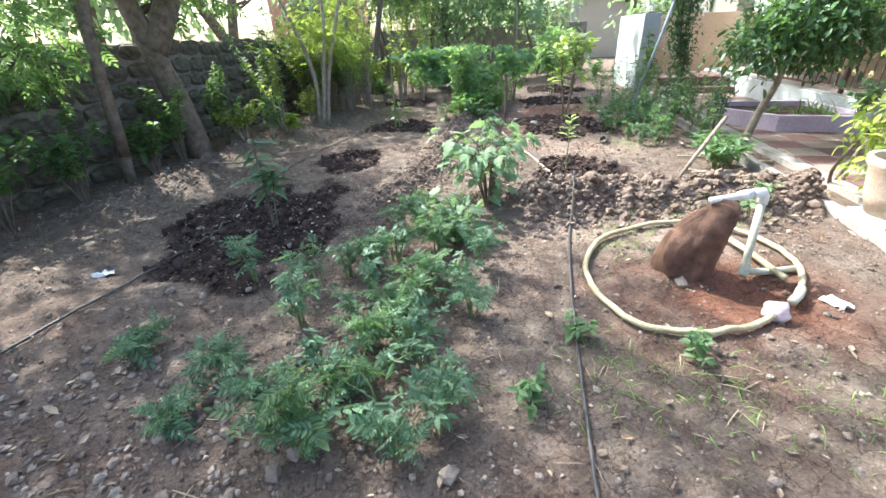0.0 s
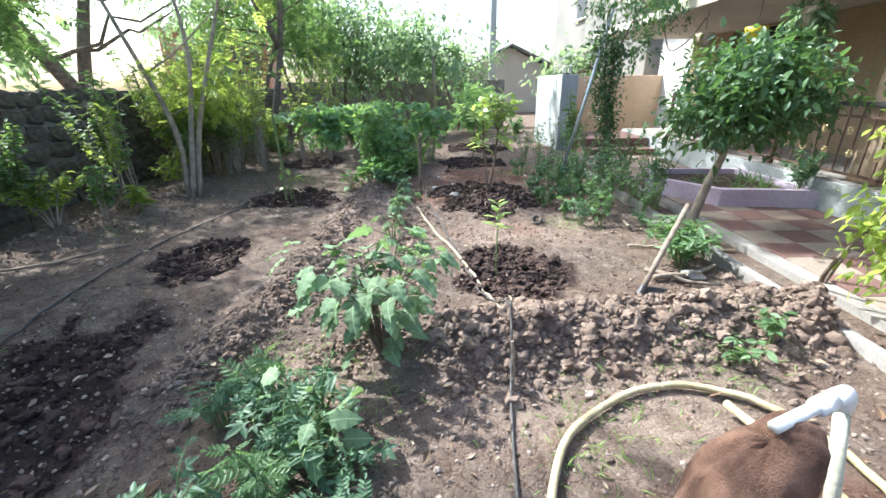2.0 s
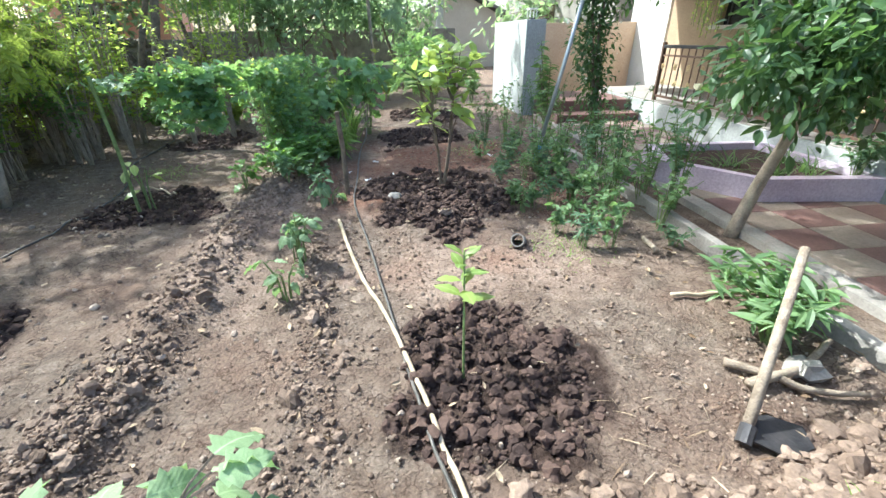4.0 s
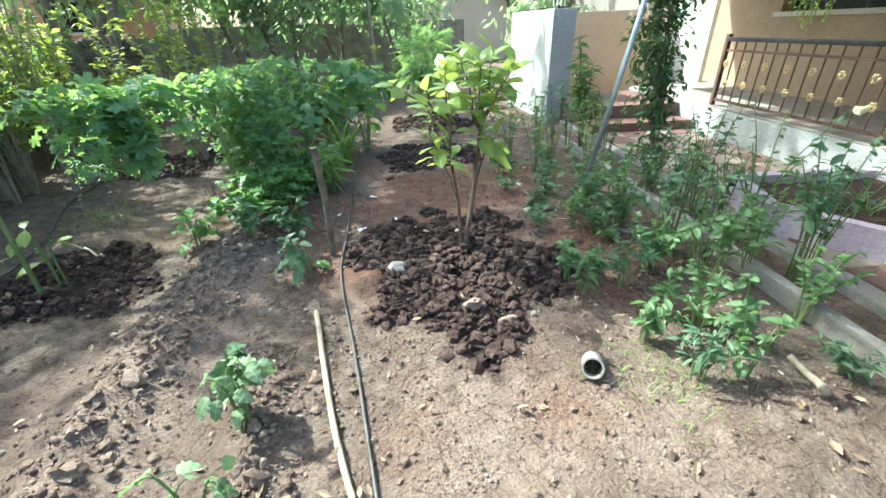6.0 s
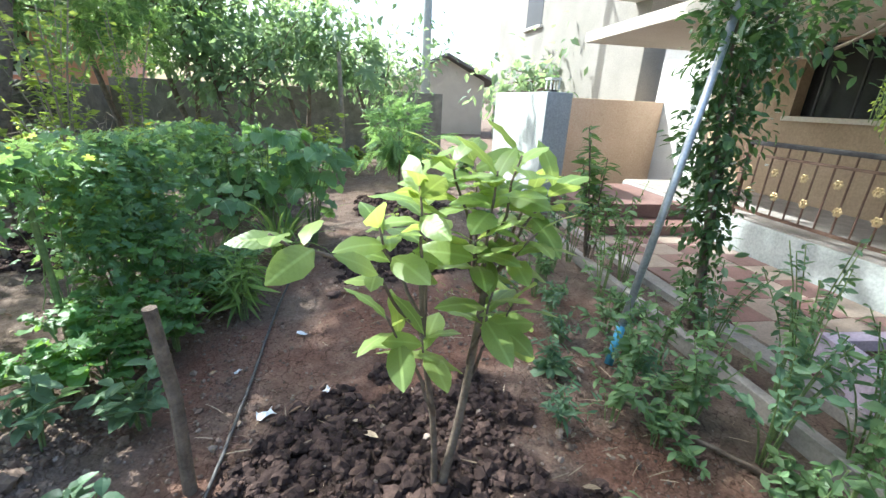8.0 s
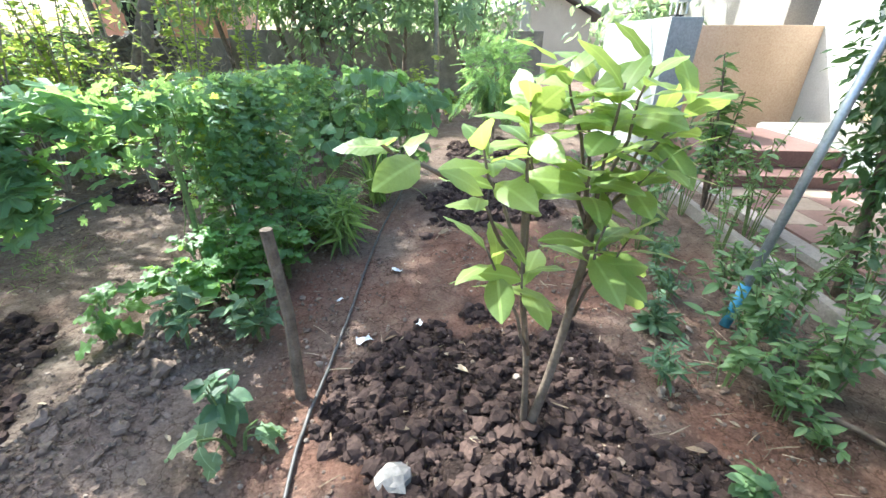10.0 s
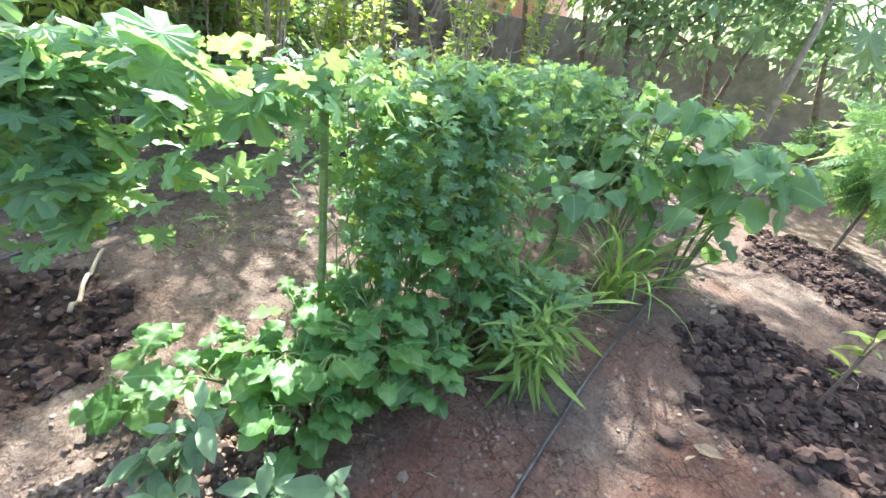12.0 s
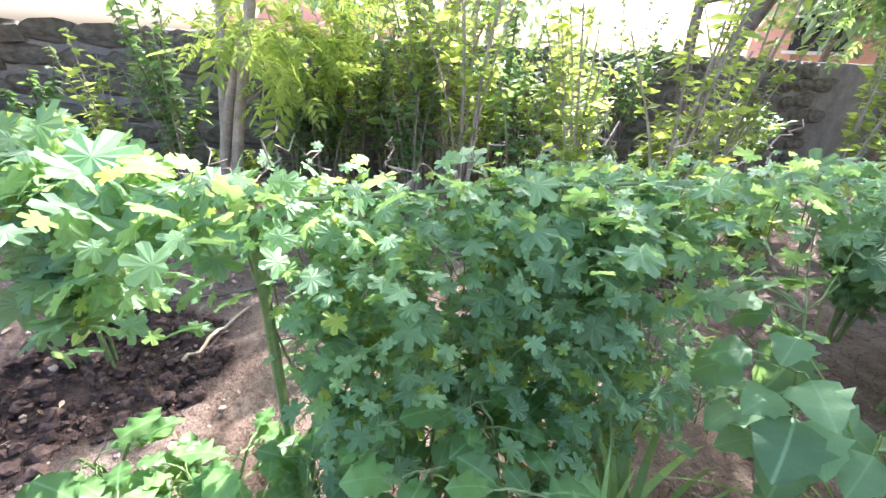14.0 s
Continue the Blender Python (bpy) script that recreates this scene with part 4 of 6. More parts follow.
lamp = thing("gate_lamp", (4.42, 10.6, 1.57), "small square glass lantern on the wall end", "lamp")
part("base", box(4.37, 10.55, 1.573, 4.47, 10.65, 1.60, None, 0.006), IRON, lamp)
for x in (4.36, 4.48):
    for y in (10.54, 10.66):
        part("post", box(x - 0.008, y - 0.008, 1.603, x + 0.008, y + 0.008, 1.72), WHITE_WALL, lamp)
part("cap", box(4.34, 10.52, 1.723, 4.50, 10.68, 1.745, None, 0.006), WHITE_WALL, lamp)

# ---- plants ----
def sphere_dirs(n, up=0.0):
    d = RNG.normal(0, 1, (n, 3)) + (0, 0, up)
    return d / (np.linalg.norm(d, axis=1, keepdims=True) + 1e-9)


def blob_leaves(blobs, per_clump=9, clump=0.13):
    """Points and headings of leaves, in clumps within ellipsoids (cx, cy, cz, rx, ry, rz, count)."""
    at, head = [], []
    for cx, cy, cz, rx, ry, rz, count in blobs:
        k = max(1, count // per_clump)
        d = sphere_dirs(k)
        c = d * (RNG.uniform(0.25, 1.0, k) ** 0.6)[:, None] * (rx, ry, rz) * (1 + 0.25 * RNG.normal(0, 1, (k, 1))) + (cx, cy, cz)
        i = RNG.integers(0, k, count)
        p = c[i] + RNG.normal(0, clump, (count, 3))
        at.append(p)
        head.append(d[i] * 0.6 + RNG.normal(0, 0.6, (count, 3)) + (0, 0, -0.35))
    return np.concatenate(at), np.concatenate(head)


def branch(a, b, r0, r1, wob=0.06, n=7, sides=6):
    a, b = np.asarray(a, float), np.asarray(b, float)
    s = np.linspace(0, 1, n)[:, None]
    p = a + (b - a) * s + RNG.normal(0, wob, (n, 3)) * np.sin(np.pi * s) * np.linalg.norm(b - a) * 0.5
    return tube(p, (r0, r1), sides)


def tree(name, at, trunks, blobs, template, size, mat, label, category="tree", bark=BARK, limbs=14, r=0.05, per_clump=9, clump=0.13):
    """trunks: lines of points from the base; limbs run from them to the crown's blobs."""
    t = thing(name, at, label, category)
    wood, ends = [], []
    for pts in trunks:
        l3 = smooth_line(pts, 14)
        wood.append(tube(l3, (r, r * 0.75, r * 0.4), 8))
        ends.append(l3)
    for k in range(limbs):
        l3 = ends[k % len(ends)]
        cx, cy, cz, rx, ry, rz, _ = blobs[k % len(blobs)]
        tip = np.array((cx, cy, cz)) + sphere_dirs(1)[0] * (rx, ry, rz) * 0.75
        start = l3[np.argmin(np.linalg.norm(l3 - tip, axis=1) + RNG.uniform(0, 0.5, len(l3)))]
        wood.append(branch(start, tip, r * 0.35, r * 0.1))
    piece("trunk", join(*wood), bark, t, smooth=True)
    at3, head = blob_leaves(blobs, per_clump, clump)
    v, f = scatter(template, at3, head, size * np.exp(RNG.normal(0, 0.25, len(at3))))
    piece("crown", (v, f), mat, t)
    return t


def herb(name, x, y, height, width, stems, per_stem, template, size, mat, label, lean=0.35, category="plant", stem_mat=STEM, base=None, flop=0.0, r=0.005):
    """A soft plant: thin stems that fan out, with leaves along them."""
    z = gz(x, y) if base is None else base
    t = thing(name, (x, y, z), label, category, name.replace("_", " ") + " patch")
    wood, at, head = [], [], []
    for _ in range(stems):
        a, out = RNG.uniform(0, 2 * np.pi), RNG.uniform(0.15, 1.0) * width
        h = height * RNG.uniform(0.6, 1.05)
        tip = np.array([x + out * math.cos(a), y + out * math.sin(a), z + h * (1 - flop * out / width)])
        mid = np.array([x + out * lean * math.cos(a), y + out * lean * math.sin(a), z + h * 0.55])
        l3 = smooth_line([(x + 0.02 * math.cos(a), y + 0.02 * math.sin(a), z - 0.02), mid, tip], 8)
        wood.append(tube(l3, (r, r * 0.5), 5))
        s = RNG.uniform(0.25, 1.0, per_stem) ** 0.7
        p = np.stack([np.interp(s, np.linspace(0, 1, 8), l3[:, k]) for k in range(3)], 1)
        b = RNG.uniform(0, 2 * np.pi, per_stem)
        at.append(p)
        head.append(np.stack([np.cos(b), np.sin(b), RNG.normal(0.05, 0.35, per_stem)], 1))
    if y < 9.0:
        for w in wood:
            piece("stem", w, stem_mat, t)
    else:
        tagged(piece("stem", join(*wood), stem_mat, t), kind="stuff")
    at, head = np.concatenate(at), np.concatenate(head)
    tagged(piece("foliage", scatter(template, at, head, size * np.exp(RNG.normal(0, 0.28, len(at)))), mat, t), kind="stuff")
    return t


def tuft(name, x, y, blades, length, mat, label, width=0.012, spread=0.5, bend=1.3):
    z = gz(x, y)
    t = thing(name, (x, y, z), label, "grass")
    kinds = [mesh_of("blade", *leaf_blade(width, 7, bend * (0.6 + 0.4 * g)), mat) for g in range(3)]
    for k in range(blades):
        a, tilt = RNG.uniform(0, 2 * np.pi), abs(RNG.normal(0.0, spread)) + 0.12
        at = Vector((x + 0.045 * RNG.normal(), y + 0.045 * RNG.normal(), z - 0.01))
        ob = leaf_part(kinds[k % 3], t, at, (math.cos(a) * math.sin(tilt), math.sin(a) * math.sin(tilt), math.cos(tilt)), length * RNG.uniform(0.6, 1.1), RNG.normal(0, 0.3))
        ob.name = "blade"
    return t


OV, OV_WIDE, OV_NARROW = leaf_ovate(0.45), leaf_ovate(0.75, 0.1, 0.25, 4, 0.4), leaf_ovate(0.26, 0.15, 0.25)
OV_SLIM = leaf_ovate(0.13, 0.2, 0.3)
OV2, PIN, PIN_FINE = leaf_ovate(0.5, 0.1, 0.15, 2), leaf_pinnate(4, 0.34, 0.42), leaf_pinnate(8, 0.2, 0.36)
LOB, LOB_DEEP = leaf_lobed(5, 0.35), leaf_lobed(5, 0.48, 290, 0.05)


def leaf_trifoliate():
    """Three small pointed leaflets at the end of a stalk."""
    v, f = leaf_ovate(0.42, 0.12, 0.2, 3)
    parts = [(np.array([(-0.008, 0, 0), (0.008, 0, 0), (0.006, 0.42, 0.02), (-0.006, 0.42, 0.02)]), [(0, 1, 2, 3)])]
    for a, k in ((0.0, 0.62), (1.05, 0.5), (-1.05, 0.5)):
        c, q = math.cos(a), math.sin(a)
        parts.append((v * k @ np.array([[c, -q, 0], [q, c, 0], [0, 0, 1]]).T + (0, 0.4, 0.02), f))
    return join(*parts)


TRI = leaf_trifoliate()

# trees and thicket along the left wall
tree("thicket_tree", (-2.12, 7.0, 0), [[(-2.12, 6.98, -0.05), (-2.02, 7.12, 0.8), (-2.0, 7.5, 1.9), (-2.3, 7.9, 3.2)], [(-2.06, 7.04, -0.05), (-1.96, 7.2, 0.8), (-1.7, 7.5, 1.9), (-1.35, 7.8, 3.1)], [(-2.18, 7.0, -0.05), (-2.2, 7.1, 0.9), (-2.6, 7.2, 2.0), (-3.0, 7.3, 3.0)]],
     [(-2.3, 8.2, 3.3, 0.7, 0.7, 0.6, 60), (-1.1, 7.65, 2.9, 0.5, 0.45, 0.4, 150), (-3.0, 7.3, 3.0, 0.6, 0.6, 0.5, 190), (-2.1, 7.6, 1.5, 0.5, 0.6, 0.5, 350)], PIN, 0.16, G_TREE_LIT, "slender many-stemmed tree with light feathery leaves by the wall", bark=PALE_BARK, r=0.042, per_clump=24, clump=0.12)
for k in range(9):
    x, y = -2.75 + 0.28 * k + RNG.normal(0, 0.1), 8.3 + 0.33 * k * (k % 2 + 0.4) + RNG.normal(0, 0.2)
    herb("tall_shrub", x, y, RNG.uniform(1.6, 2.6), 0.5, 9, 50, OV2, 0.07, G_TREE_LIT, "tall lanky shrub with yellow-green leaves by the wall", 0.3, "shrub", PALE_BARK, r=0.011)
for x, y, h in ((-3.1, 5.6, 1.1), (-2.9, 6.6, 1.5), (-3.05, 8.2, 1.9), (-2.95, 9.6, 1.8), (-2.8, 11.0, 1.8), (-3.2, 4.2, 0.7), (-3.3, 3.3, 0.9), (-3.35, 2.6, 1.2), (-3.3, 1.7, 1.0), (-3.1, 4.6, 0.9)):
    herb("wall_shrub", x, y, h, 0.45, 9, 70, OV, 0.07, G_TREE, "shaded green shrub against the stone wall", 0.4, "shrub", BARK, r=0.009)
tree("wall_tree", (-2.6, 11.6, 0), [[(-2.6, 11.6, -0.05), (-2.45, 11.7, 1.0), (-2.1, 12.0, 2.2), (-1.8, 12.3, 3.2)], [(-2.55, 11.6, 0.6), (-2.9, 11.8, 1.8), (-3.2, 12.2, 3.0)]],
     [(-1.9, 12.3, 3.1, 1.1, 1.0, 0.9, 800), (-3.2, 12.4, 3.2, 1.0, 1.0, 0.9, 800), (-2.4, 12.0, 4.2, 1.1, 1.0, 0.8, 600), (-1.2, 12.6, 2.3, 0.7, 0.7, 0.5, 600)], PIN, 0.17, G_TREE, "spreading tree with dark green leaves beside the wall", r=0.07)
# The three leaf masses above 4.5 m are unseen, added to shade the foreground.
tree("wall_tree", (-3.3, 3.9, 0), [[(-3.3, 3.9, -0.05), (-3.2, 3.95, 1.2), (-3.35, 4.1, 2.6)], [(-3.25, 3.9, 0.3), (-3.0, 3.8, 1.6), (-2.8, 4.1, 2.9), (-2.3, 4.1, 4.7)]],
     [(-3.2, 4.2, 2.8, 0.9, 0.9, 0.7, 1000), (-2.6, 4.4, 2.9, 0.8, 0.8, 0.6, 800), (-3.4, 3.4, 1.5, 0.35, 0.6, 0.5, 350), (-3.3, 6.0, 2.4, 0.6, 0.8, 0.5, 420), (-3.4, 5.0, 2.7, 0.6, 0.7, 0.5, 400), (-2.6, 3.9, 4.7, 1.1, 0.9, 0.4, 260), (-1.7, 4.2, 4.9, 1.0, 0.9, 0.4, 330), (-2.9, 2.9, 4.6, 0.8, 0.7, 0.4, 260)], PIN, 0.16, G_TREE, "dark shaded tree against the stone wall, high leaves added unseen for shade", r=0.06)
tree("wall_tree", (-3.5, 2.3, 0), [[(-3.5, 2.3, -0.05), (-3.45, 2.4, 1.2), (-3.3, 2.5, 2.6), (-3.2, 2.7, 3.4)]],
     [(-3.2, 2.6, 3.2, 1.0, 1.0, 0.7, 900), (-3.4, 1.8, 2.6, 0.7, 0.7, 0.5, 600)], PIN, 0.16, G_TREE, "dark thick-trunked tree against the stone wall", r=0.11)
tree("leaning_tree", (-3.18, 5.0, 0), [[(-3.16, 5.02, -0.05), (-3.2, 4.98, 0.6), (-3.28, 4.92, 1.2), (-3.42, 4.8, 2.2), (-3.6, 4.6, 3.6)], [(-3.3, 4.92, 1.3), (-3.05, 5.2, 1.9), (-2.9, 5.6, 2.7)]],
     [(-3.5, 4.6, 3.6, 1.0, 1.0, 0.7, 500), (-2.9, 5.6, 2.8, 0.6, 0.7, 0.5, 420), (-3.3, 5.4, 2.3, 0.5, 0.6, 0.4, 260)], PIN, 0.17, G_TREE, "thick dark tree trunk leaning over the stone wall", r=0.17)
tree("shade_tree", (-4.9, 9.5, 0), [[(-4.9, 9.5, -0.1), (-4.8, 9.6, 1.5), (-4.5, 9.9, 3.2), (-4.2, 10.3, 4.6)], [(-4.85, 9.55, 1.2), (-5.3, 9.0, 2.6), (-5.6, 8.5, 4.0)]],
     [(-4.2, 10.2, 4.4, 1.3, 1.3, 0.9, 420), (-5.5, 8.6, 4.2, 1.2, 1.2, 0.9, 380), (-4.8, 9.4, 5.0, 1.2, 1.2, 0.7, 240), (-3.6, 10.4, 3.2, 0.8, 0.9, 0.5, 160)], PIN, 0.2, G_HAZY, "large shade tree leaning over the wall", r=0.13, clump=0.2)
# The crown is added out of view, to shade beds, tiles and gate wall.
tree("tall_tree", (-2.25, 11.2, 0), [[(-2.25, 11.2, -0.05), (-2.05, 11.3, 1.0), (-1.75, 11.4, 2.4), (-1.6, 11.3, 4.0), (-1.8, 11.8, 6.2), (-2.1, 12.3, 8.4)], [(-1.8, 11.4, 2.2), (-2.2, 10.8, 3.6), (-1.9, 9.8, 4.8)]],
     [(-1.7, 11.2, 5.2, 1.3, 1.2, 0.6, 620), (-1.6, 10.0, 5.0, 1.1, 1.1, 0.5, 300), (-0.3, 12.2, 4.9, 0.9, 0.9, 0.5, 520), (0.5, 13.1, 5.0, 1.0, 0.9, 0.5, 480), (-2.0, 12.3, 8.6, 1.3, 1.3, 0.7, 620), (-0.9, 11.6, 8.4, 1.1, 1.1, 0.6, 460), (-2.2, 11.0, 8.5, 1.1, 1.1, 0.6, 420), (-1.3, 13.4, 8.5, 1.2, 1.1, 0.6, 420), (-1.3, 10.3, 8.5, 1.1, 1.0, 0.6, 480), (-0.3, 12.9, 8.6, 1.0, 1.0, 0.6, 380), (-2.2, 14.3, 8.6, 1.1, 1.1, 0.6, 400)], PIN, 0.22, G_TREE, "tall tree with an unseen crown added to shade the beds", r=0.08, limbs=48, per_clump=20, clump=0.17)
for k in range(26):
    x, y = RNG.uniform(-3.0, -1.9), RNG.uniform(7.6, 10.6)
    if k > 18:
        x, y = RNG.uniform(-2.6, -0.9), RNG.uniform(9.5, 13.6)
    herb("thicket_shrub", x, y, RNG.uniform(1.2, 2.1) if k < 19 else RNG.uniform(0.5, 1.0), 0.5, 10, 46, OV2, 0.075, (G_TREE_LIT, G_TREE, G_TREE_LIT, G_GOURD)[k % 4], "dense yellow-green shrub in the thicket by the wall", 0.4, "shrub", PALE_BARK, r=0.008)
for k in range(9):
    x, y = RNG.uniform(-2.9, -2.2), 5.4 + 0.42 * k
    herb("thicket_shrub", x, y, RNG.uniform(0.5, 1.3), 0.35, 8, 40, OV, 0.065, (G_TREE_LIT, G_TREE)[k % 2], "leafy shrub at the edge of the bed by the wall", 0.4, "shrub", PALE_BARK, r=0.007)
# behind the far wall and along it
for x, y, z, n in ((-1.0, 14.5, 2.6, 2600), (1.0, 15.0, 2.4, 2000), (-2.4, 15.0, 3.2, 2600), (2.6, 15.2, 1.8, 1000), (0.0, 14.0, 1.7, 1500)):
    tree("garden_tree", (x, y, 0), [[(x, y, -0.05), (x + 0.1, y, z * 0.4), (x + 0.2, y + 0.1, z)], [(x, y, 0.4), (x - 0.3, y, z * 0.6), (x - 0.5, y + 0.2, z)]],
         [(x, y, z, 1.0, 0.9, 0.7, n // 2), (x - 0.7, y + 0.2, z + 0.3, 0.8, 0.8, 0.6, n // 4), (x + 0.7, y, z + 0.6, 0.8, 0.8, 0.7, n // 4)], OV2, 0.15, G_HAZY, "leafy tree by the end wall of the garden", r=0.06, clump=0.2)


def papaya(x, y, h):
    t = thing("papaya_tree", (x, y, 0), "slim papaya tree with drooping leaves", "tree")
    piece("trunk", tube([(x, y, -0.05), (x + 0.02, y, h * 0.5), (x, y, h)], (0.07, 0.05, 0.04), 9), PALE_BARK, t, smooth=True)
    n = 16
    a = np.linspace(0, 2 * np.pi * 2.6, n)
    tip = np.stack([x + 0.55 * np.cos(a), y + 0.55 * np.sin(a), h + 0.35 * np.sin(a * 3) - 0.05], 1)
    piece("stalk", join(*[tube([(x, y, h - 0.05), tuple((np.array((x, y, h + 0.15)) + q) / 2), tuple(q)], 0.01, 5) for q in tip]), STEM, t)
    piece("crown", scatter(leaf_lobed(7, 0.6, 300), tip, np.stack([np.cos(a), np.sin(a), np.full(n, -0.7)], 1), np.full(n, 0.5)), G_HAZY, t)


papaya(1.75, 14.2, 2.2)
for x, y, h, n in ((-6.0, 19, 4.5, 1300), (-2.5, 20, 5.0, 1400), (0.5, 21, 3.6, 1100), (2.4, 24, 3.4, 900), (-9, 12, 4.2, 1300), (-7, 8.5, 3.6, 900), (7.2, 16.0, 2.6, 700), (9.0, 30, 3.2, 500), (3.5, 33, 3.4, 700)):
    tree("distant_tree", (x, y, -0.03), [[(x, y, -0.1), (x, y, h * 0.4), (x + 0.2, y, h * 0.9)]], [(x, y, h * 0.8, 1.6, 1.4, h * 0.28, n // 2), (x + 0.9, y, h * 0.6, 1.1, 1.1, h * 0.2, n // 4), (x - 1.0, y, h * 0.65, 1.1, 1.1, h * 0.2, n // 4)], OV2, 0.26, G_HAZY, "hazy leafy tree beyond the boundary wall", r=0.1, clump=0.3)

# tree by the planter
tree("small_tree", (3.80, 5.03, 0), [[(3.80, 5.03, -0.05), (3.88, 5.02, 0.35), (3.98, 5.0, 0.75), (3.95, 4.95, 1.2)]],
     [(3.62, 4.82, 1.12, 0.40, 0.42, 0.24, 1000), (3.95, 4.9, 1.35, 0.45, 0.5, 0.28, 1300), (3.95, 4.9, 1.55, 0.42, 0.45, 0.14, 700), (4.5, 4.95, 1.28, 0.45, 0.4, 0.26, 1000), (4.05, 4.8, 1.02, 0.45, 0.4, 0.16, 700)], OV, 0.075, G_GLOSSY, "small tree with a dense round green crown beside the tiled walk", limbs=16, r=0.05, bark=PALE_BARK, clump=0.07)
tree("kerb_shrub", (3.72, 3.5, 0), [[(3.72, 3.5, -0.05), (3.62, 3.4, 0.2), (3.74, 3.3, 0.6)], [(3.74, 3.52, -0.05), (3.85, 3.5, 0.3), (3.95, 3.4, 0.7)]],
     [(3.75, 3.25, 0.62, 0.2, 0.25, 0.3, 260), (3.98, 3.3, 0.9, 0.28, 0.3, 0.22, 300), (3.65, 3.05, 0.42, 0.15, 0.15, 0.2, 120)], OV, 0.065, G_TREE_LIT, "bushy shrub with drooping yellow-green leaves by the walk", "shrub", limbs=10, r=0.018, clump=0.06)
herb("tub_plant", 3.36, 2.5, 0.7, 0.3, 9, 24, OV, 0.065, G_TREE_LIT, "bright leafy shrub growing in the clay tub", 0.4, base=0.42)

# climber by the leaning pipe
climber = tree("climber", (3.96, 7.3, 0), [[(3.96, 7.3, -0.05), (3.88, 7.32, 0.7), (3.75, 7.34, 1.5), (3.7, 7.35, 2.3)], [(4.0, 7.3, -0.05), (3.94, 7.36, 0.8), (3.84, 7.3, 1.6), (4.2, 7.3, 2.5)]],
     [(3.95, 7.33, 0.42, 0.12, 0.12, 0.28, 200), (3.88, 7.33, 0.85, 0.17, 0.16, 0.32, 560), (3.78, 7.33, 1.3, 0.20, 0.18, 0.36, 800), (3.72, 7.33, 1.8, 0.28, 0.22, 0.34, 900), (4.1, 7.3, 1.85, 0.28, 0.22, 0.3, 420), (4.3, 7.3, 2.35, 0.5, 0.3, 0.28, 650), (3.75, 7.3, 2.45, 0.4, 0.3, 0.3, 500), (4.8, 7.5, 2.55, 0.6, 0.5, 0.2, 450), (5.0, 8.4, 2.2, 0.3, 0.5, 0.1, 150)], OV, 0.058, G_GLOSSY, "creeper with small white flowers wound thickly up a thin trunk", "creeper", limbs=12, r=0.024, clump=0.05)
bloom = np.stack([RNG.normal(3.72, 0.14, 70), RNG.normal(7.2, 0.08, 70), RNG.uniform(0.9, 2.1, 70)], 1)
tagged(piece("blossom", scatter(leaf_lobed(5, 0.5, 340), bloom, RNG.normal(0, 1, (70, 3)), RNG.uniform(0.018, 0.032, 70)), CREAM_PETAL, climber, "small white blossoms"), kind="stuff")

herb("dark_shrub", 3.86, 8.46, 1.25, 0.3, 9, 34, OV_NARROW, 0.12, G_TREE, "upright dark shrub with narrow leaves", 0.5, "shrub", BARK, r=0.009)
# weedy strip along the kerb
WEEDS = [(3.05, 7.9, 0.75), (3.45, 8.4, 0.9), (3.6, 7.85, 0.85), (3.0, 6.75, 0.45), (3.3, 6.25, 0.6), (3.5, 6.35, 0.72), (3.55, 5.75, 0.6), (3.75, 5.6, 0.85), (3.2, 5.75, 0.55), (2.95, 5.9, 0.35), (3.85, 6.6, 0.8), (3.4, 5.3, 0.4), (2.85, 5.35, 0.3), (3.7, 6.95, 0.6), (3.3, 7.35, 0.4), (3.0, 8.6, 0.6), (3.75, 8.6, 0.8), (3.9, 8.0, 0.7), (3.15, 6.5, 0.5), (3.6, 6.1, 0.6), (3.95, 6.2, 0.8), (3.4, 7.0, 0.5)]
for k, (x, y, h) in enumerate(WEEDS):
    herb("weed_bush", x, y, h * 1.1, 0.2 + 0.16 * h, 8, 21, OV, 0.047, (G_WEED, G_BLUE, G_WEED)[k % 3], "leggy green weed growing along the kerb")
herb("kerb_weed", 2.98, 3.95, 0.32, 0.34, 14, 22, OV_NARROW, 0.085, G_WEED, "low spreading weed beside the hoe")
herb("kerb_weed", 3.15, 4.1, 0.34, 0.3, 12, 22, OV_NARROW, 0.085, G_WEED, "low spreading weed beside the hoe")
for x, y in ((4.75, 5.6), (5.1, 5.6), (5.2, 6.0), (4.6, 6.0)):
    tuft("planter_grass", x, y, 36, 0.38, G_WEED, "dark strappy plant growing in the lilac planter", 0.02).location.z += 0.17
herb("planter_bush", 5.25, 5.35, 0.45, 0.3, 10, 26, OV, 0.06, G_BLUE, "pale green bush in the lilac planter", base=0.17)

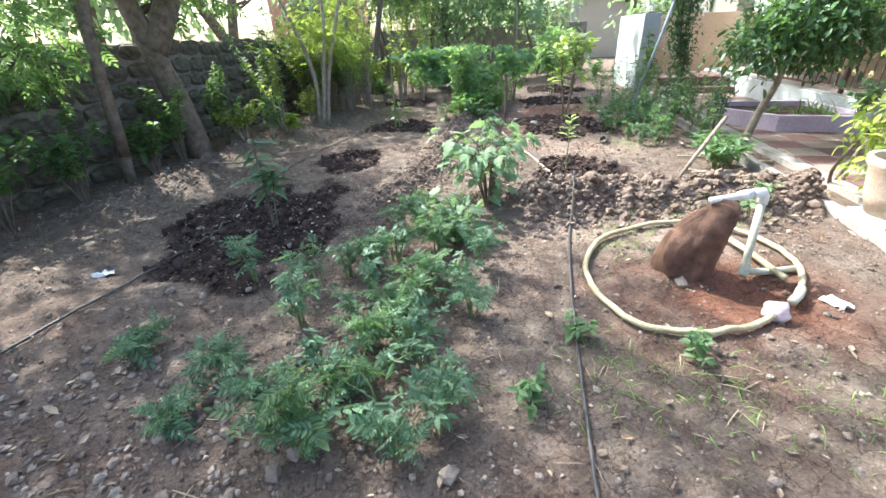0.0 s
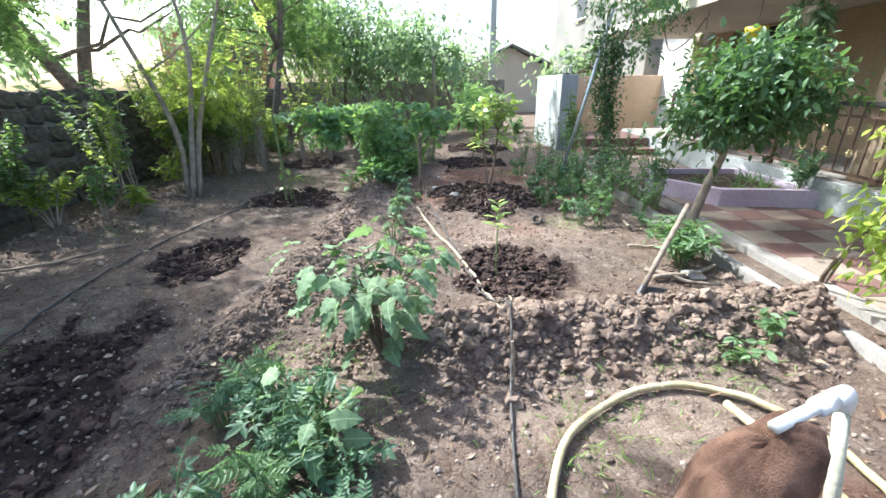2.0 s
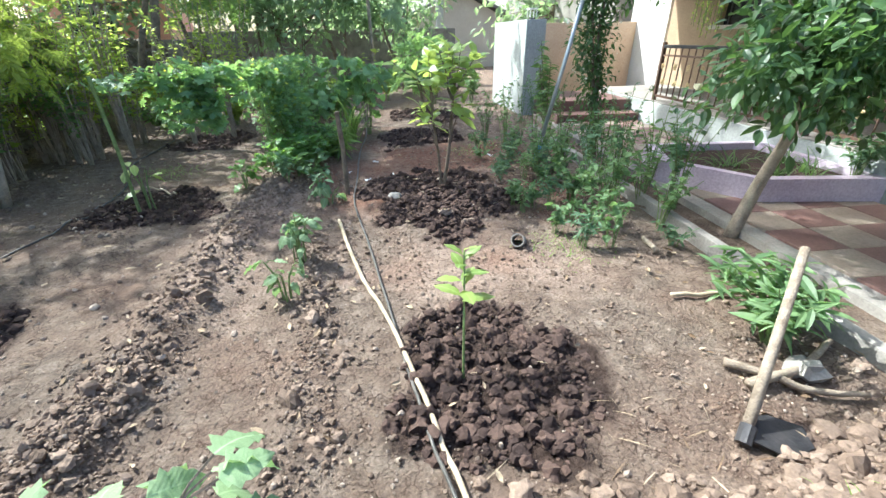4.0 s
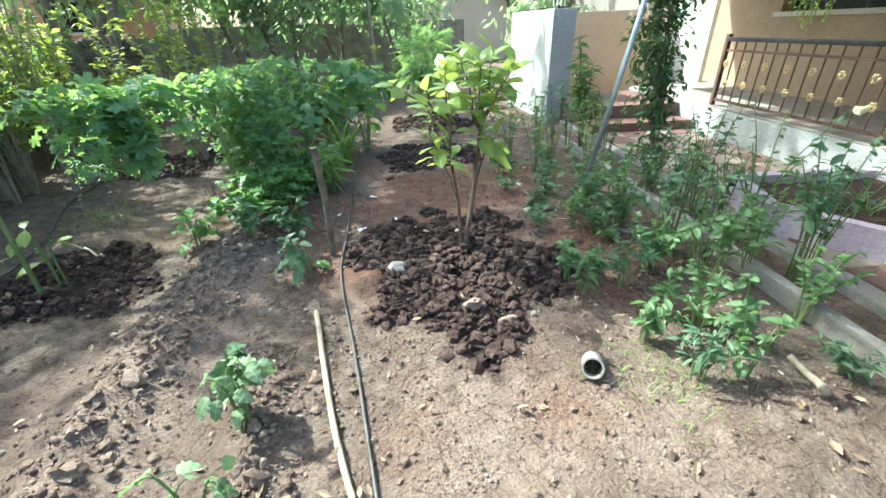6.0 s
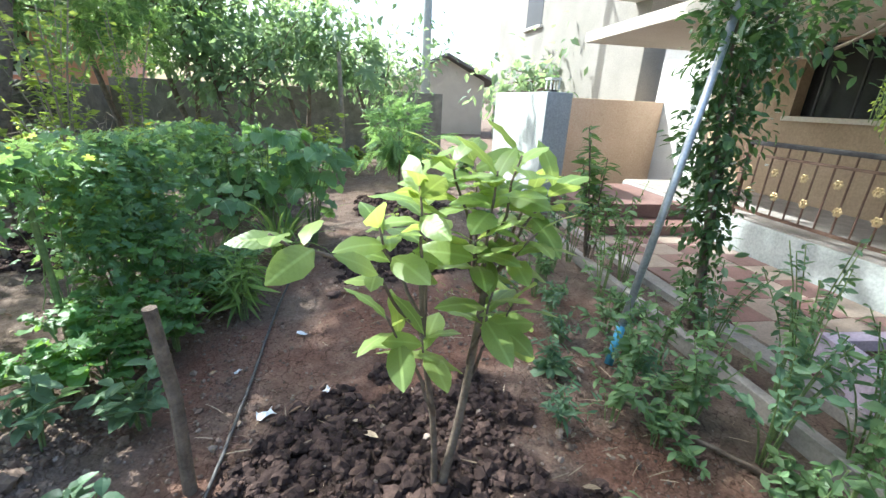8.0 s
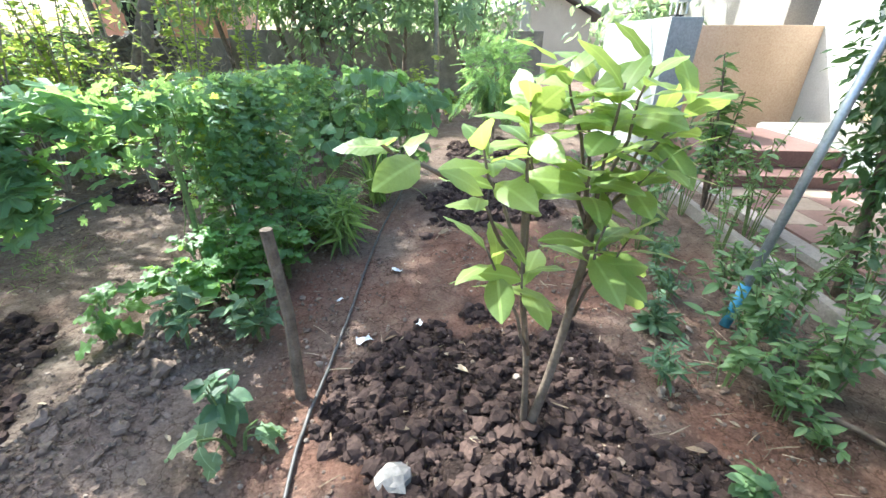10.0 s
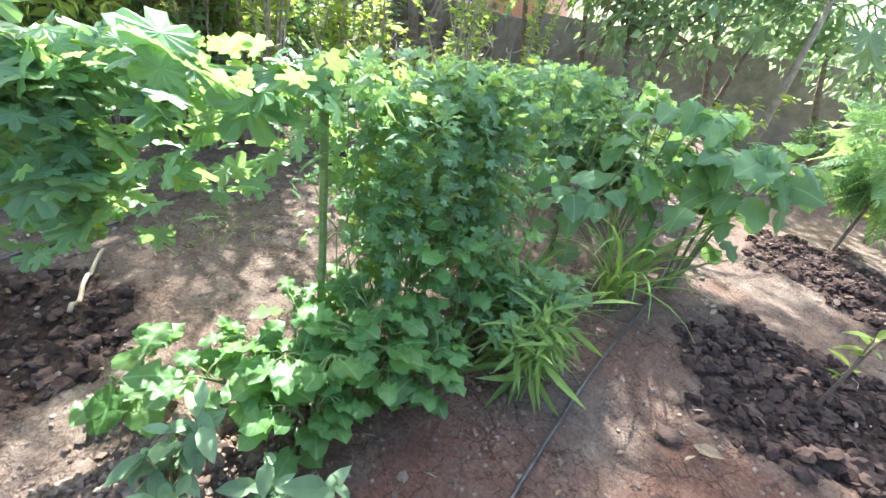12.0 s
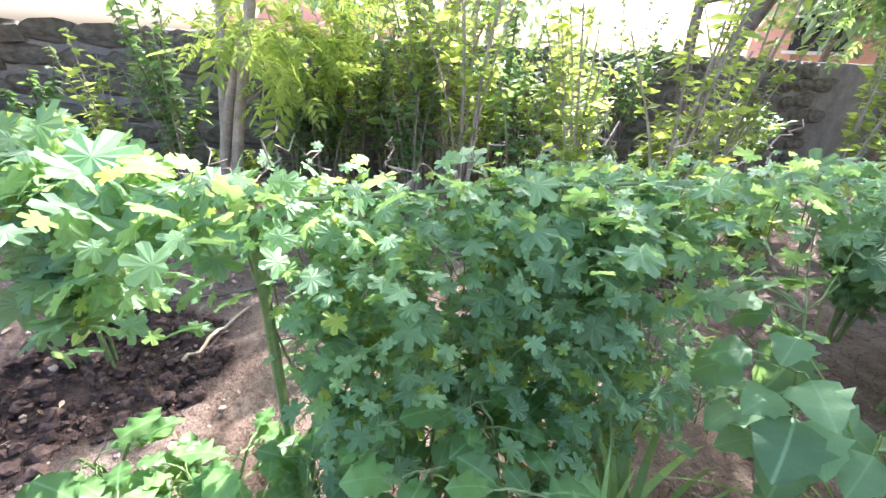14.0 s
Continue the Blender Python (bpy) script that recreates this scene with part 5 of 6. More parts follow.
# front bed of low weeds
for k in range(34):
    y = 0.72 + 0.062 * k
    x = 0.12 + 0.06 * (y - 0.7) + RNG.normal(0, 0.17)
    herb("bed_weed", x, y, RNG.uniform(0.16, 0.36), 0.19, 6, 12, (PIN, TRI, OV_NARROW, TRI)[k % 4], (0.07, 0.055, 0.05, 0.05)[k % 4], G_BLUE if k % 4 else G_WEED, "sprawling blue-green weed with small leaves in the front bed", flop=0.25)
for x, y, h in ((0.3, 0.66, 0.22), (-0.02, 0.66, 0.24), (-0.28, 0.85, 0.24), (0.45, 0.9, 0.26), (-0.55, 1.08, 0.2), (-0.34, 1.4, 0.32), (-0.36, 1.72, 0.4), (-0.8, 1.85, 0.36), (-1.02, 1.15, 0.2), (-0.62, 0.75, 0.14), (-0.1, 1.95, 0.34), (0.56, 1.5, 0.3), (0.6, 2.0, 0.34), (0.35, 2.3, 0.34), (0.0, 2.6, 0.3)):
    herb("bed_weed", x, y, h, 0.15, 5, 9, PIN, 0.075, G_BLUE, "sprawling blue-green weed with small leaves in the front bed", flop=0.25)
herb("seedling", -1.1, 2.75, 0.75, 0.14, 3, 16, OV_NARROW, 0.16, G_BLUE, "young slim sapling with long drooping leaves", 0.5, stem_mat=BARK, r=0.009)
herb("seedling", -2.3, 6.15, 0.42, 0.16, 5, 16, OV_NARROW, 0.12, G_TREE_LIT, "bright young shoots at the soil's edge")
for x, y, h in ((0.69, 5.3, 0.32), (0.8, 6.42, 0.3)):
    herb("vegetable_seedling", x, y, h, 0.11, 4, 6, OV_WIDE, 0.07, G_BLUE, "young vegetable plant with broad grey-green leaves")


def broadleaf(name, x, y, height, width, count, mesh, size, label, stem_mat=STEM, up=0.35, low=0.25):
    """A plant whose large leaves are pieces of their own."""
    z = gz(x, y)
    t = thing(name, (x, y, z), label, "plant")
    wood = []
    mains = max(3, count // 9)
    lines = []
    for k in range(mains):
        a = 2.4 * k + RNG.normal(0, 0.3)
        out, h = width * RNG.uniform(0.25, 0.85), height * RNG.uniform(0.7, 0.98)
        l3 = smooth_line([(x + 0.02 * math.cos(a), y + 0.02 * math.sin(a), z - 0.02), (x + out * 0.45 * math.cos(a), y + out * 0.45 * math.sin(a), z + h * 0.6), (x + out * math.cos(a), y + out * math.sin(a), z + h)], 9)
        wood.append(tube(l3, (0.008, 0.004), 5))
        lines.append((l3, a))
    for k in range(count):
        l3, a = lines[k % mains]
        i = int(min(8, 1 + low * 3 + RNG.uniform(0, 1) ** 0.6 * 8))
        b = a + RNG.normal(0, 1.3)
        stalk = Vector((math.cos(b), math.sin(b), RNG.uniform(-0.1, 0.6))) * width * RNG.uniform(0.15, 0.4)
        tip = Vector(l3[i]) + stalk
        wood.append(tube([tuple(l3[i]), tuple(Vector(l3[i]) + stalk * 0.5 + Vector((0, 0, 0.01))), tuple(tip)], 0.003, 4))
        leaf_part(mesh, t, tip, (math.cos(b), math.sin(b), up - RNG.uniform(0, 0.9)), size * RNG.uniform(0.6, 1.15), RNG.normal(0, 0.35))
    piece("stem", join(*wood), stem_mat, t)
    return t


SOFT_LEAF = mesh_of("leaf", *leaf_lobed(5, 0.3, 290, 0.03, 0.2), G_BROAD)
EGG_LEAF = mesh_of("leaf", *leaf_crinkled(0.70, 0.14, 0.5, 10, 0.38, 0.07, 0.2), G_EGG, True)
RADISH_LEAF = mesh_of("leaf", *leaf_crinkled(0.74, 0.16, 0.5, 9, 0.62, 0.13, 0.2), G_RADISH, True)
GOURD_LEAF = mesh_of("leaf", *leaf_crinkled(0.95, 0.12, 0.4, 8, 0.36, 0.09, 0.14), G_BROAD, True)
GUAVA_LEAF = mesh_of("leaf", *leaf_crinkled(0.47, 0.15, 0.34, 8, 0.56, 0.02, 0.03), G_GUAVA, True)
broadleaf("aubergine_plant", 0.67, 3.06, 0.62, 0.35, 150, EGG_LEAF, 0.118, "bushy vegetable plant with dusty broad lobed leaves", BARK, 0.2)
broadleaf("aubergine_plant", 0.47, 2.35, 0.36, 0.2, 13, EGG_LEAF, 0.125, "small vegetable plant with broad lobed leaves", STEM)
broadleaf("vegetable_plant", 0.86, 6.36, 0.22, 0.15, 9, EGG_LEAF, 0.125, "young vegetable plant with soft grey-green leaves", STEM, 0.1)
broadleaf("vegetable_plant", 0.74, 5.2, 0.34, 0.14, 22, EGG_LEAF, 0.075, "young vegetable plant with soft grey-green leaves", STEM, 0.1)
broadleaf("vegetable_plant", 0.68, 4.85, 0.26, 0.13, 18, EGG_LEAF, 0.07, "young vegetable plant with soft grey-green leaves", STEM, 0.1)
seed = thing("bed_seedling", (1.515, 4.085, gz(1.515, 4.085)), "young sapling with light green leaves in the dug bed", "sapling")
piece("stem", tube(smooth_line([(1.515, 4.085, gz(1.515, 4.085) - 0.03), (1.535, 4.16, 0.24), (1.57, 4.30, 0.49)], 8), (0.007, 0.004), 6), STEM, seed)
for k in range(11):
    a = 2.4 * k
    leaf_part(GUAVA_LEAF, seed, Vector((1.57 - 0.004 * (10 - k), 4.30 - 0.012 * (10 - k), 0.49 - 0.018 * (10 - k))), (math.cos(a), math.sin(a), 0.35 + 0.08 * k), 0.14 - 0.005 * k)
broadleaf("bed_seedling", -0.70, 6.67, 0.42, 0.12, 6, GUAVA_LEAF, 0.14, "young sapling with pale leaves in the dug bed", STEM, 0.6, 0.7)
for x, y, h, w, n in ((0.36, 7.30, 0.34, 0.2, 44), (0.56, 7.44, 0.36, 0.2, 48), (0.52, 7.22, 0.24, 0.18, 34), (0.30, 7.16, 0.26, 0.17, 34), (0.68, 7.56, 0.30, 0.17, 34), (0.42, 7.58, 0.38, 0.2, 40)):
    broadleaf("leaf_vegetable", x, y, h, w, int(n * 1.25), RADISH_LEAF, 0.105, "clump of broad crinkled leaf vegetables", STEM, 1.2)
for x, y, h in ((0.42, 7.86, 0.62), (0.56, 8.06, 0.58), (0.30, 7.95, 0.6)):
    broadleaf("leaf_vegetable", x, y, h, 0.2, 46, RADISH_LEAF, 0.105, "tall bright clump of leaf vegetables under the vine", STEM, 0.9)
broadleaf("leaf_vegetable", 0.05, 6.94, 0.26, 0.16, 15, RADISH_LEAF, 0.125, "small clump of yellowing leaf vegetables", STEM, 0.8)
for x, y, h, n in ((0.76, 8.18, 0.42, 55), (0.88, 8.22, 0.36, 40), (0.66, 7.86, 0.34, 36)):
    broadleaf("leaf_vegetable", x, y, h, 0.17, n, SOFT_LEAF, 0.075, "blue-green clump of finely lobed leaves", STEM, 0.5)
broadleaf("gourd_plant", 0.70, 8.95, 0.85, 0.34, 34, GOURD_LEAF, 0.155, "gourd plant with large soft leaves", STEM, 0.15, 0.3)
broadleaf("gourd_plant", 1.36, 9.35, 1.0, 0.44, 66, GOURD_LEAF, 0.185, "gourd plant with large soft leaves", STEM, 0.1, 0.35)
broadleaf("gourd_plant", 0.95, 9.5, 1.1, 0.48, 66, GOURD_LEAF, 0.18, "gourd plant with large soft leaves", STEM, 0.1, 0.35)
for x, y in ((0.98, 7.88), (0.90, 7.98), (1.0, 8.03)):
    herb("ginger_plant", x, y, 0.40, 0.15, 8, 12, OV_SLIM, 0.13, G_GRASS, "upright clump with slim yellow-green leaves by the drip hose", 0.4)
tuft("lemongrass", 0.66, 8.38, 64, 0.60, G_GRASS, "clump of narrow yellow-green blades under the vine", 0.022, 0.4, 1.2)
tuft("lemongrass", 0.84, 8.16, 44, 0.60, G_GRASS, "clump of narrow yellow-green blades by the drip hose", 0.024, 0.45, 1.1)
tuft("lemongrass", 1.09, 8.93, 60, 0.92, G_GRASS, "large clump of arching lemongrass", 0.011, 0.34, 1.2)
herb("bed_weed", 0.74, 6.97, 0.28, 0.16, 8, 11, OV, 0.07, G_EGG_WEED, "blue-green leafy weed by the stake")
herb("bed_weed", 0.45, 6.84, 0.24, 0.16, 7, 10, OV, 0.07, G_EGG_WEED, "blue-green leafy weed by the stake")


def sapling():
    """The young tree in the dug bed, leaf by leaf."""
    t = thing("sapling", (1.89, 6.37, gz(1.89, 6.37)), "young fruit sapling with large light green leaves in the dug bed", "sapling")
    z = gz(1.89, 6.37)
    main = smooth_line([(1.90, 6.37, z - 0.05), (1.95, 6.36, 0.35), (1.99, 6.36, 0.7), (2.02, 6.37, 1.02)], 12)
    side = smooth_line([(1.885, 6.375, z - 0.05), (1.87, 6.38, 0.35), (1.82, 6.36, 0.7), (1.80, 6.34, 1.0)], 12)
    piece("trunk", tube(main, (0.018, 0.010), 8), BARK, t, smooth=True)
    piece("trunk", tube(side, (0.013, 0.007), 8), BARK, t, smooth=True)
    low, mid, high = (1.87, 6.37, 0.4), (1.82, 6.36, 0.72), (1.99, 6.37, 0.85)
    twigs = [(mid, (1.64, 6.14, 1.05), 3), ((1.66, 6.16, 1.03), (1.47, 6.0, 1.17), 6), (mid, (1.68, 6.3, 1.10), 8), (mid, (1.78, 6.3, 1.22), 9), (high, (1.88, 6.38, 1.26), 10), (high, (1.98, 6.28, 1.23), 10), (high, (2.08, 6.36, 1.26), 10),
             (high, (2.2, 6.36, 1.18), 10), (high, (2.08, 6.22, 1.08), 9), (high, (1.92, 6.24, 1.06), 9), (high, (2.0, 6.55, 1.26), 10), (high, (2.22, 6.52, 1.14), 9), (low, (1.70, 6.3, 0.83), 7), (low, (1.80, 6.3, 0.78), 7), ((1.96, 6.36, 0.5), (2.10, 6.33, 0.84), 8), (mid, (1.84, 6.5, 1.10), 9), ((1.97, 6.36, 0.6), (1.99, 6.26, 0.90), 7)]
    for a, b, count in twigs:
        piece("branch", branch(a, b, 0.007, 0.003, 0.05, 6, 5), BARK, t, smooth=True)
        d = np.array(b) - np.array(a)
        d /= np.linalg.norm(d)
        for k in range(count):
            ang = k * 2.4 + RNG.normal(0, 0.25)
            out = np.array((math.cos(ang), math.sin(ang), RNG.normal(-0.05, 0.22)))
            rise = k / count
            leaf_part(GUAVA_LEAF, t, Vector(np.array(b) - d * 0.15 * (1 - rise)), Vector(out * (1.0 - 0.5 * rise) + d * (0.1 + 0.8 * rise)), RNG.uniform(0.14, 0.20) * (1.0 - 0.25 * rise) * (0.72 if b[1] < 6.15 else 1.0), RNG.normal(0, 0.4))

sapling()
tree("young_tree", (2.49, 11.3, 0), [[(2.49, 11.3, -0.05), (2.5, 11.3, 0.5), (2.49, 11.3, 1.0)]], [(2.49, 11.3, 0.95, 0.38, 0.38, 0.42, 330)], PIN_FINE, 0.24, G_GOURD, "young feathery tree in a bed of dug soil", r=0.016, limbs=8, clump=0.06)
herb("bed_sapling", 2.08, 8.75, 0.62, 0.06, 2, 7, OV, 0.08, G_TREE_LIT, "thin young sapling in the dug bed", stem_mat=BARK, r=0.007)


def vine_row():
    """Bitter gourd climbing over a line stretched between sticks."""
    t = thing("gourd_vine", (0.3, 7.8, 0), "bitter gourd vines draped over a line between sticks", "vine")
    line = smooth_line([(-0.75, 6.55, 1.0), (-0.2, 7.0, 1.06), (0.22, 7.4, 1.08), (0.27, 8.0, 1.08), (0.3, 8.5, 1.08), (0.42, 9.1, 1.08), (0.5, 10.0, 1.0)], 60)
    wood = [tube(line, 0.006, 5)]
    for x, y in ((-0.75, 6.55), (0.24, 7.5), (0.3, 8.5), (0.5, 10.0)):
        wood.append(tube([(x, y, -0.05), (x + 0.01, y, 0.5), (x, y, 1.1)], 0.014, 6))
    n = 2700
    s = 59 * RNG.uniform(0, 1, n) ** 0.85
    base = np.stack([np.interp(s, np.arange(60), line[:, k]) for k in range(3)], 1)
    keep = RNG.uniform(-0.42, 0.5, n) < vnoise(base[:, 0] * 2, base[:, 1], 4.5, 35) + 0.22
    keep &= (s > 22) | (RNG.uniform(0, 1, n) < 0.6)
    base, n = base[keep], int(keep.sum())
    drop = np.abs(RNG.normal(0, 0.05 + 0.16 * np.clip(vnoise(base[:, 1], base[:, 0] * 0, 3.0, 31) + 0.35, 0, 1), n))
    at = base + np.stack([RNG.normal(0, 0.10, n), RNG.normal(0, 0.06, n), 0.06 - drop + 0.08 * vnoise(base[:, 1], base[:, 0], 6.0, 33)], 1)
    # shoots that hang or climb between the line and the ground, thick in places
    hang = []
    for k in range(135):
        y = (RNG.normal(7.70, 0.07), RNG.normal(8.36, 0.13), RNG.normal(8.32, 0.16), RNG.normal(8.02, 0.14), RNG.normal(6.92, 0.09))[k % 5]
        foot = (0.42, 0.16, 0.22, 0.42, 0.58)[k % 5] + abs(RNG.normal(0, 0.13))
        x = np.interp(y, line[:, 1], line[:, 0]) + RNG.normal(0, 0.09)
        m = int((1.08 - foot) * 40)
        if m < 3:
            continue
        u = np.linspace(0, 1, m)
        hang.append(np.stack([x + RNG.normal(0, 0.035, m) + 0.06 * u, y + 0.10 * RNG.normal() * u + RNG.normal(0, 0.035, m), 1.06 - (1.06 - foot) * u], 1))
    at = np.vstack([at] + hang)
    head = np.stack([RNG.normal(0.3, 0.7, len(at)), RNG.normal(-0.1, 0.7, len(at)), RNG.normal(-0.3, 0.5, len(at))], 1)
    for k in range(34):
        y = RNG.uniform(7.5, 9.3)
        x = 0.27 + 0.06 * (y - 8)
        wood.append(branch((x + RNG.normal(0, 0.08), y, 0.0), (x, y + RNG.normal(0, 0.15), 1.08), 0.0035, 0.0025, 0.08, 8, 4))
    for w in wood:
        piece("stem", w, STEM, t)
    for k in range(46):
        q = line[RNG.integers(20, 50)] + RNG.normal(0, 0.06, 3)
        e = q + RNG.normal(0, 0.07, 3) + (0, 0, 0.03)
        piece("tendril", branch(q, e, 0.003, 0.0015, 0.3, 8, 4), DRY_WOOD, t)
    # Some small leaves take the sunlit colour, as if sun came through.
    young = RNG.uniform(0, 1, len(at)) < 0.12
    grown = np.where(at[:, 1] < 7.45, 0.072, 0.046)[~young] * np.exp(RNG.normal(0, 0.33, int((~young).sum())))
    tagged(piece("foliage", scatter(LOB_DEEP, at[~young], head[~young], grown), G_GOURD, t), kind="stuff")
    tagged(piece("foliage", scatter(LOB_DEEP, at[young] + (0, 0, 0.02), head[young] + (0, 0, 0.4), 0.036 * np.exp(RNG.normal(0, 0.3, int(young.sum())))), G_TREE_LIT, t, "small yellowish leaves in the sunlit leaf colour"), kind="stuff")
    fl = np.array([(0.21, 7.51, 1.10), (0.0, 7.2, 1.0), (0.33, 8.7, 1.14), (-0.35, 6.85, 1.1)])
    petal = mesh_of("flower", *leaf_lobed(5, 0.5, 340), YELLOW)
    for q in fl:
        o = leaf_part(petal, t, Vector(q), (0.7, -0.3, 0.5), 0.05)
        o.name = "flower"


vine_row()
# low growth farther along the beds
for k in range(16):
    x, y = RNG.uniform(-1.2, 0.9), RNG.uniform(9.9, 13.5)
    herb("bed_bush", x, y, RNG.uniform(0.4, 0.95), 0.4, 12, 42, LOB if k % 2 else OV, 0.09, (G_GOURD, G_TREE_LIT, G_WEED)[k % 3], "low leafy bush at the far end of the beds")
for k in range(10):
    x, y = RNG.uniform(0.6, 3.9), RNG.uniform(12.0, 15.2)
    herb("bed_bush", x, y, RNG.uniform(0.5, 1.1), 0.4, 10, 30, OV, 0.09, (G_TREE_LIT, G_WEED)[k % 2], "low leafy bush at the far end of the beds")
for k in range(22):
    x, y = RNG.uniform(2.45, 3.4), RNG.uniform(4.9, 8.6)
    herb("small_weed", x + 0.25 * (y > 7), y, RNG.uniform(0.12, 0.34), 0.17, 8, 15, (OV, OV_NARROW)[k % 2], 0.048, (G_WEED, G_BLUE)[k % 2], "small green weed on bare soil", r=0.003)
herb("rosette_weed", 2.69, 7.0, 0.1, 0.12, 8, 4, OV, 0.09, G_BLUE, "low rosette weed on bare soil", r=0.003)
for x, y, h in ((2.95, 6.3, 0.12), (2.6, 7.5, 0.12), (2.45, 5.75, 0.25), (2.75, 5.5, 0.28), (2.9, 7.3, 0.2), (1.05, 1.35, 0.1), (0.8, 0.95, 0.12), (1.55, 1.2, 0.12), (2.5, 2.75, 0.16), (2.75, 2.85, 0.2)):
    herb("small_weed", x, y, h, 0.12, 6, 8, OV, 0.05, G_WEED, "small green weed on bare soil", r=0.003)
for x, y, h in ((2.80, 5.02, 0.34), (2.98, 5.22, 0.34), (3.2, 5.62, 0.6), (3.3, 5.95, 0.7), (2.42, 5.9, 0.24), (2.5, 6.05, 0.2)):
    herb("nettle_weed", x, y, h, 0.09, 4, 13, OV_WIDE, 0.042, G_WEED, "upright weed with pale toothed leaves by the kerb", 0.5)


def straw():
    n = 520
    c = np.array([(2.6, 5.7), (2.9, 6.2), (2.7, 6.6), (3.0, 6.9), (2.4, 7.6), (2.0, 7.6), (1.3, 6.9), (0.9, 7.1), (2.2, 3.6), (1.6, 1.0), (0.9, 1.2), (-0.6, 0.7), (-2.0, 4.6), (-1.6, 3.6)])
    xy = c[RNG.integers(0, len(c), n)] + RNG.normal(0, 0.26, (n, 2))
    a = RNG.uniform(0, 2 * np.pi, n)
    at = np.stack([xy[:, 0], xy[:, 1], ground_z(xy[:, 0], xy[:, 1]) + 0.008], 1)
    v, f = scatter(leaf_blade(0.022, 3, 0.3), at, np.stack([np.cos(a), np.sin(a), RNG.normal(0.05, 0.08, n)], 1), RNG.uniform(0.04, 0.15, n))
    tagged(new("straw", mesh_of("straw", v, f, LITTER)), "dry pale straw and stalks scattered on the soil", "straw", kind="stuff")


straw()
fl = herb("rose_bush", 3.77, 5.66, 0.9, 0.2, 5, 22, OV, 0.06, G_BLUE, "leggy rose bush with one cream flower")
piece("flower", scatter(leaf_ovate(0.8, 0.3, -0.4, 3), np.array([(3.77, 5.66, 0.92)] * 9), np.stack([np.cos(np.arange(9) * 0.7), np.sin(np.arange(9) * 0.7), np.linspace(0.3, 1.2, 9)], 1), np.full(9, 0.055)), CREAM_PETAL, fl, "cream petals")


def grass_patches():
    n = 2600
    c = np.array([(1.55, 2.35), (1.75, 2.6), (1.2, 1.1), (1.6, 1.0), (2.3, 2.75), (2.55, 2.95), (0.55, 2.75), (2.1, 0.9), (2.6, 7.9), (2.9, 8.2), (2.5, 5.1), (-2.2, 5.5), (0.2, 3.0), (-0.9, 7.7), (-1.0, 7.9)])
    xy = c[RNG.integers(0, len(c), n)] + RNG.normal(0, 0.16, (n, 2))
    a = RNG.uniform(0, 2 * np.pi, n)
    at = np.stack([xy[:, 0], xy[:, 1], ground_z(xy[:, 0], xy[:, 1]) - 0.004], 1)
    v, f = scatter(leaf_blade(0.035, 3, 0.9), at, np.stack([np.cos(a), np.sin(a), RNG.uniform(0.3, 2.0, n)], 1), RNG.uniform(0.03, 0.085, n))
    tagged(new("grass", mesh_of("grass", v, f, G_GRASS)), "thin sparse grass on the bare soil", "grass", kind="stuff")


grass_patches()

def hanging_plant(x, y, z_pot, drop, width, strings, mat, pot_mat, label, leaf, size):
    """A pot on a wire below the roof's edge, with trailing shoots."""
    t = thing("hanging_plant", (x, y, z_pot), label, "hanging plant")
    piece("wire", tube([(x, y, 2.31), (x, y, (2.3 + z_pot) / 2), (x, y, z_pot + 0.1)], 0.004, 5), IRON, t)
    n = 16
    prof = [(0.05, -0.12), (0.09, -0.08), (0.11, 0.0), (0.12, 0.06), (0.10, 0.06)]
    v = [(x + r * math.cos(2 * math.pi * k / n), y + r * math.sin(2 * math.pi * k / n), z_pot + dz) for r, dz in prof for k in range(n)]
    piece("pot", (v, [(i * n + k, i * n + (k + 1) % n, (i + 1) * n + (k + 1) % n, (i + 1) * n + k) for i in range(len(prof) - 1) for k in range(n)] + [tuple(range(n))[::-1]]), pot_mat, t, smooth=True)
    at, head, wood = [], [], []
    for k in range(strings):
        a, d = RNG.uniform(0, 2 * np.pi), drop * RNG.uniform(0.5, 1.0)
        r = width * RNG.uniform(0.5, 1.0)
        l3 = smooth_line([(x + 0.08 * math.cos(a), y + 0.08 * math.sin(a), z_pot + 0.06), (x + r * math.cos(a), y + r * math.sin(a), z_pot - 0.05), (x + r * 1.05 * math.cos(a), y + r * 1.05 * math.sin(a), z_pot - d)], 10)
        wood.append(tube(l3, 0.003, 4))
        m = 30
        s = RNG.uniform(0, 9, m)
        at.append(np.stack([np.interp(s, np.arange(10), l3[:, c]) for c in range(3)], 1))
        head.append(RNG.normal(0, 1, (m, 3)) + (0, 0, -0.6))
    piece("shoot", join(*wood), STEM, t)
    piece("foliage", scatter(leaf, np.concatenate(at), np.concatenate(head), size), mat, t)


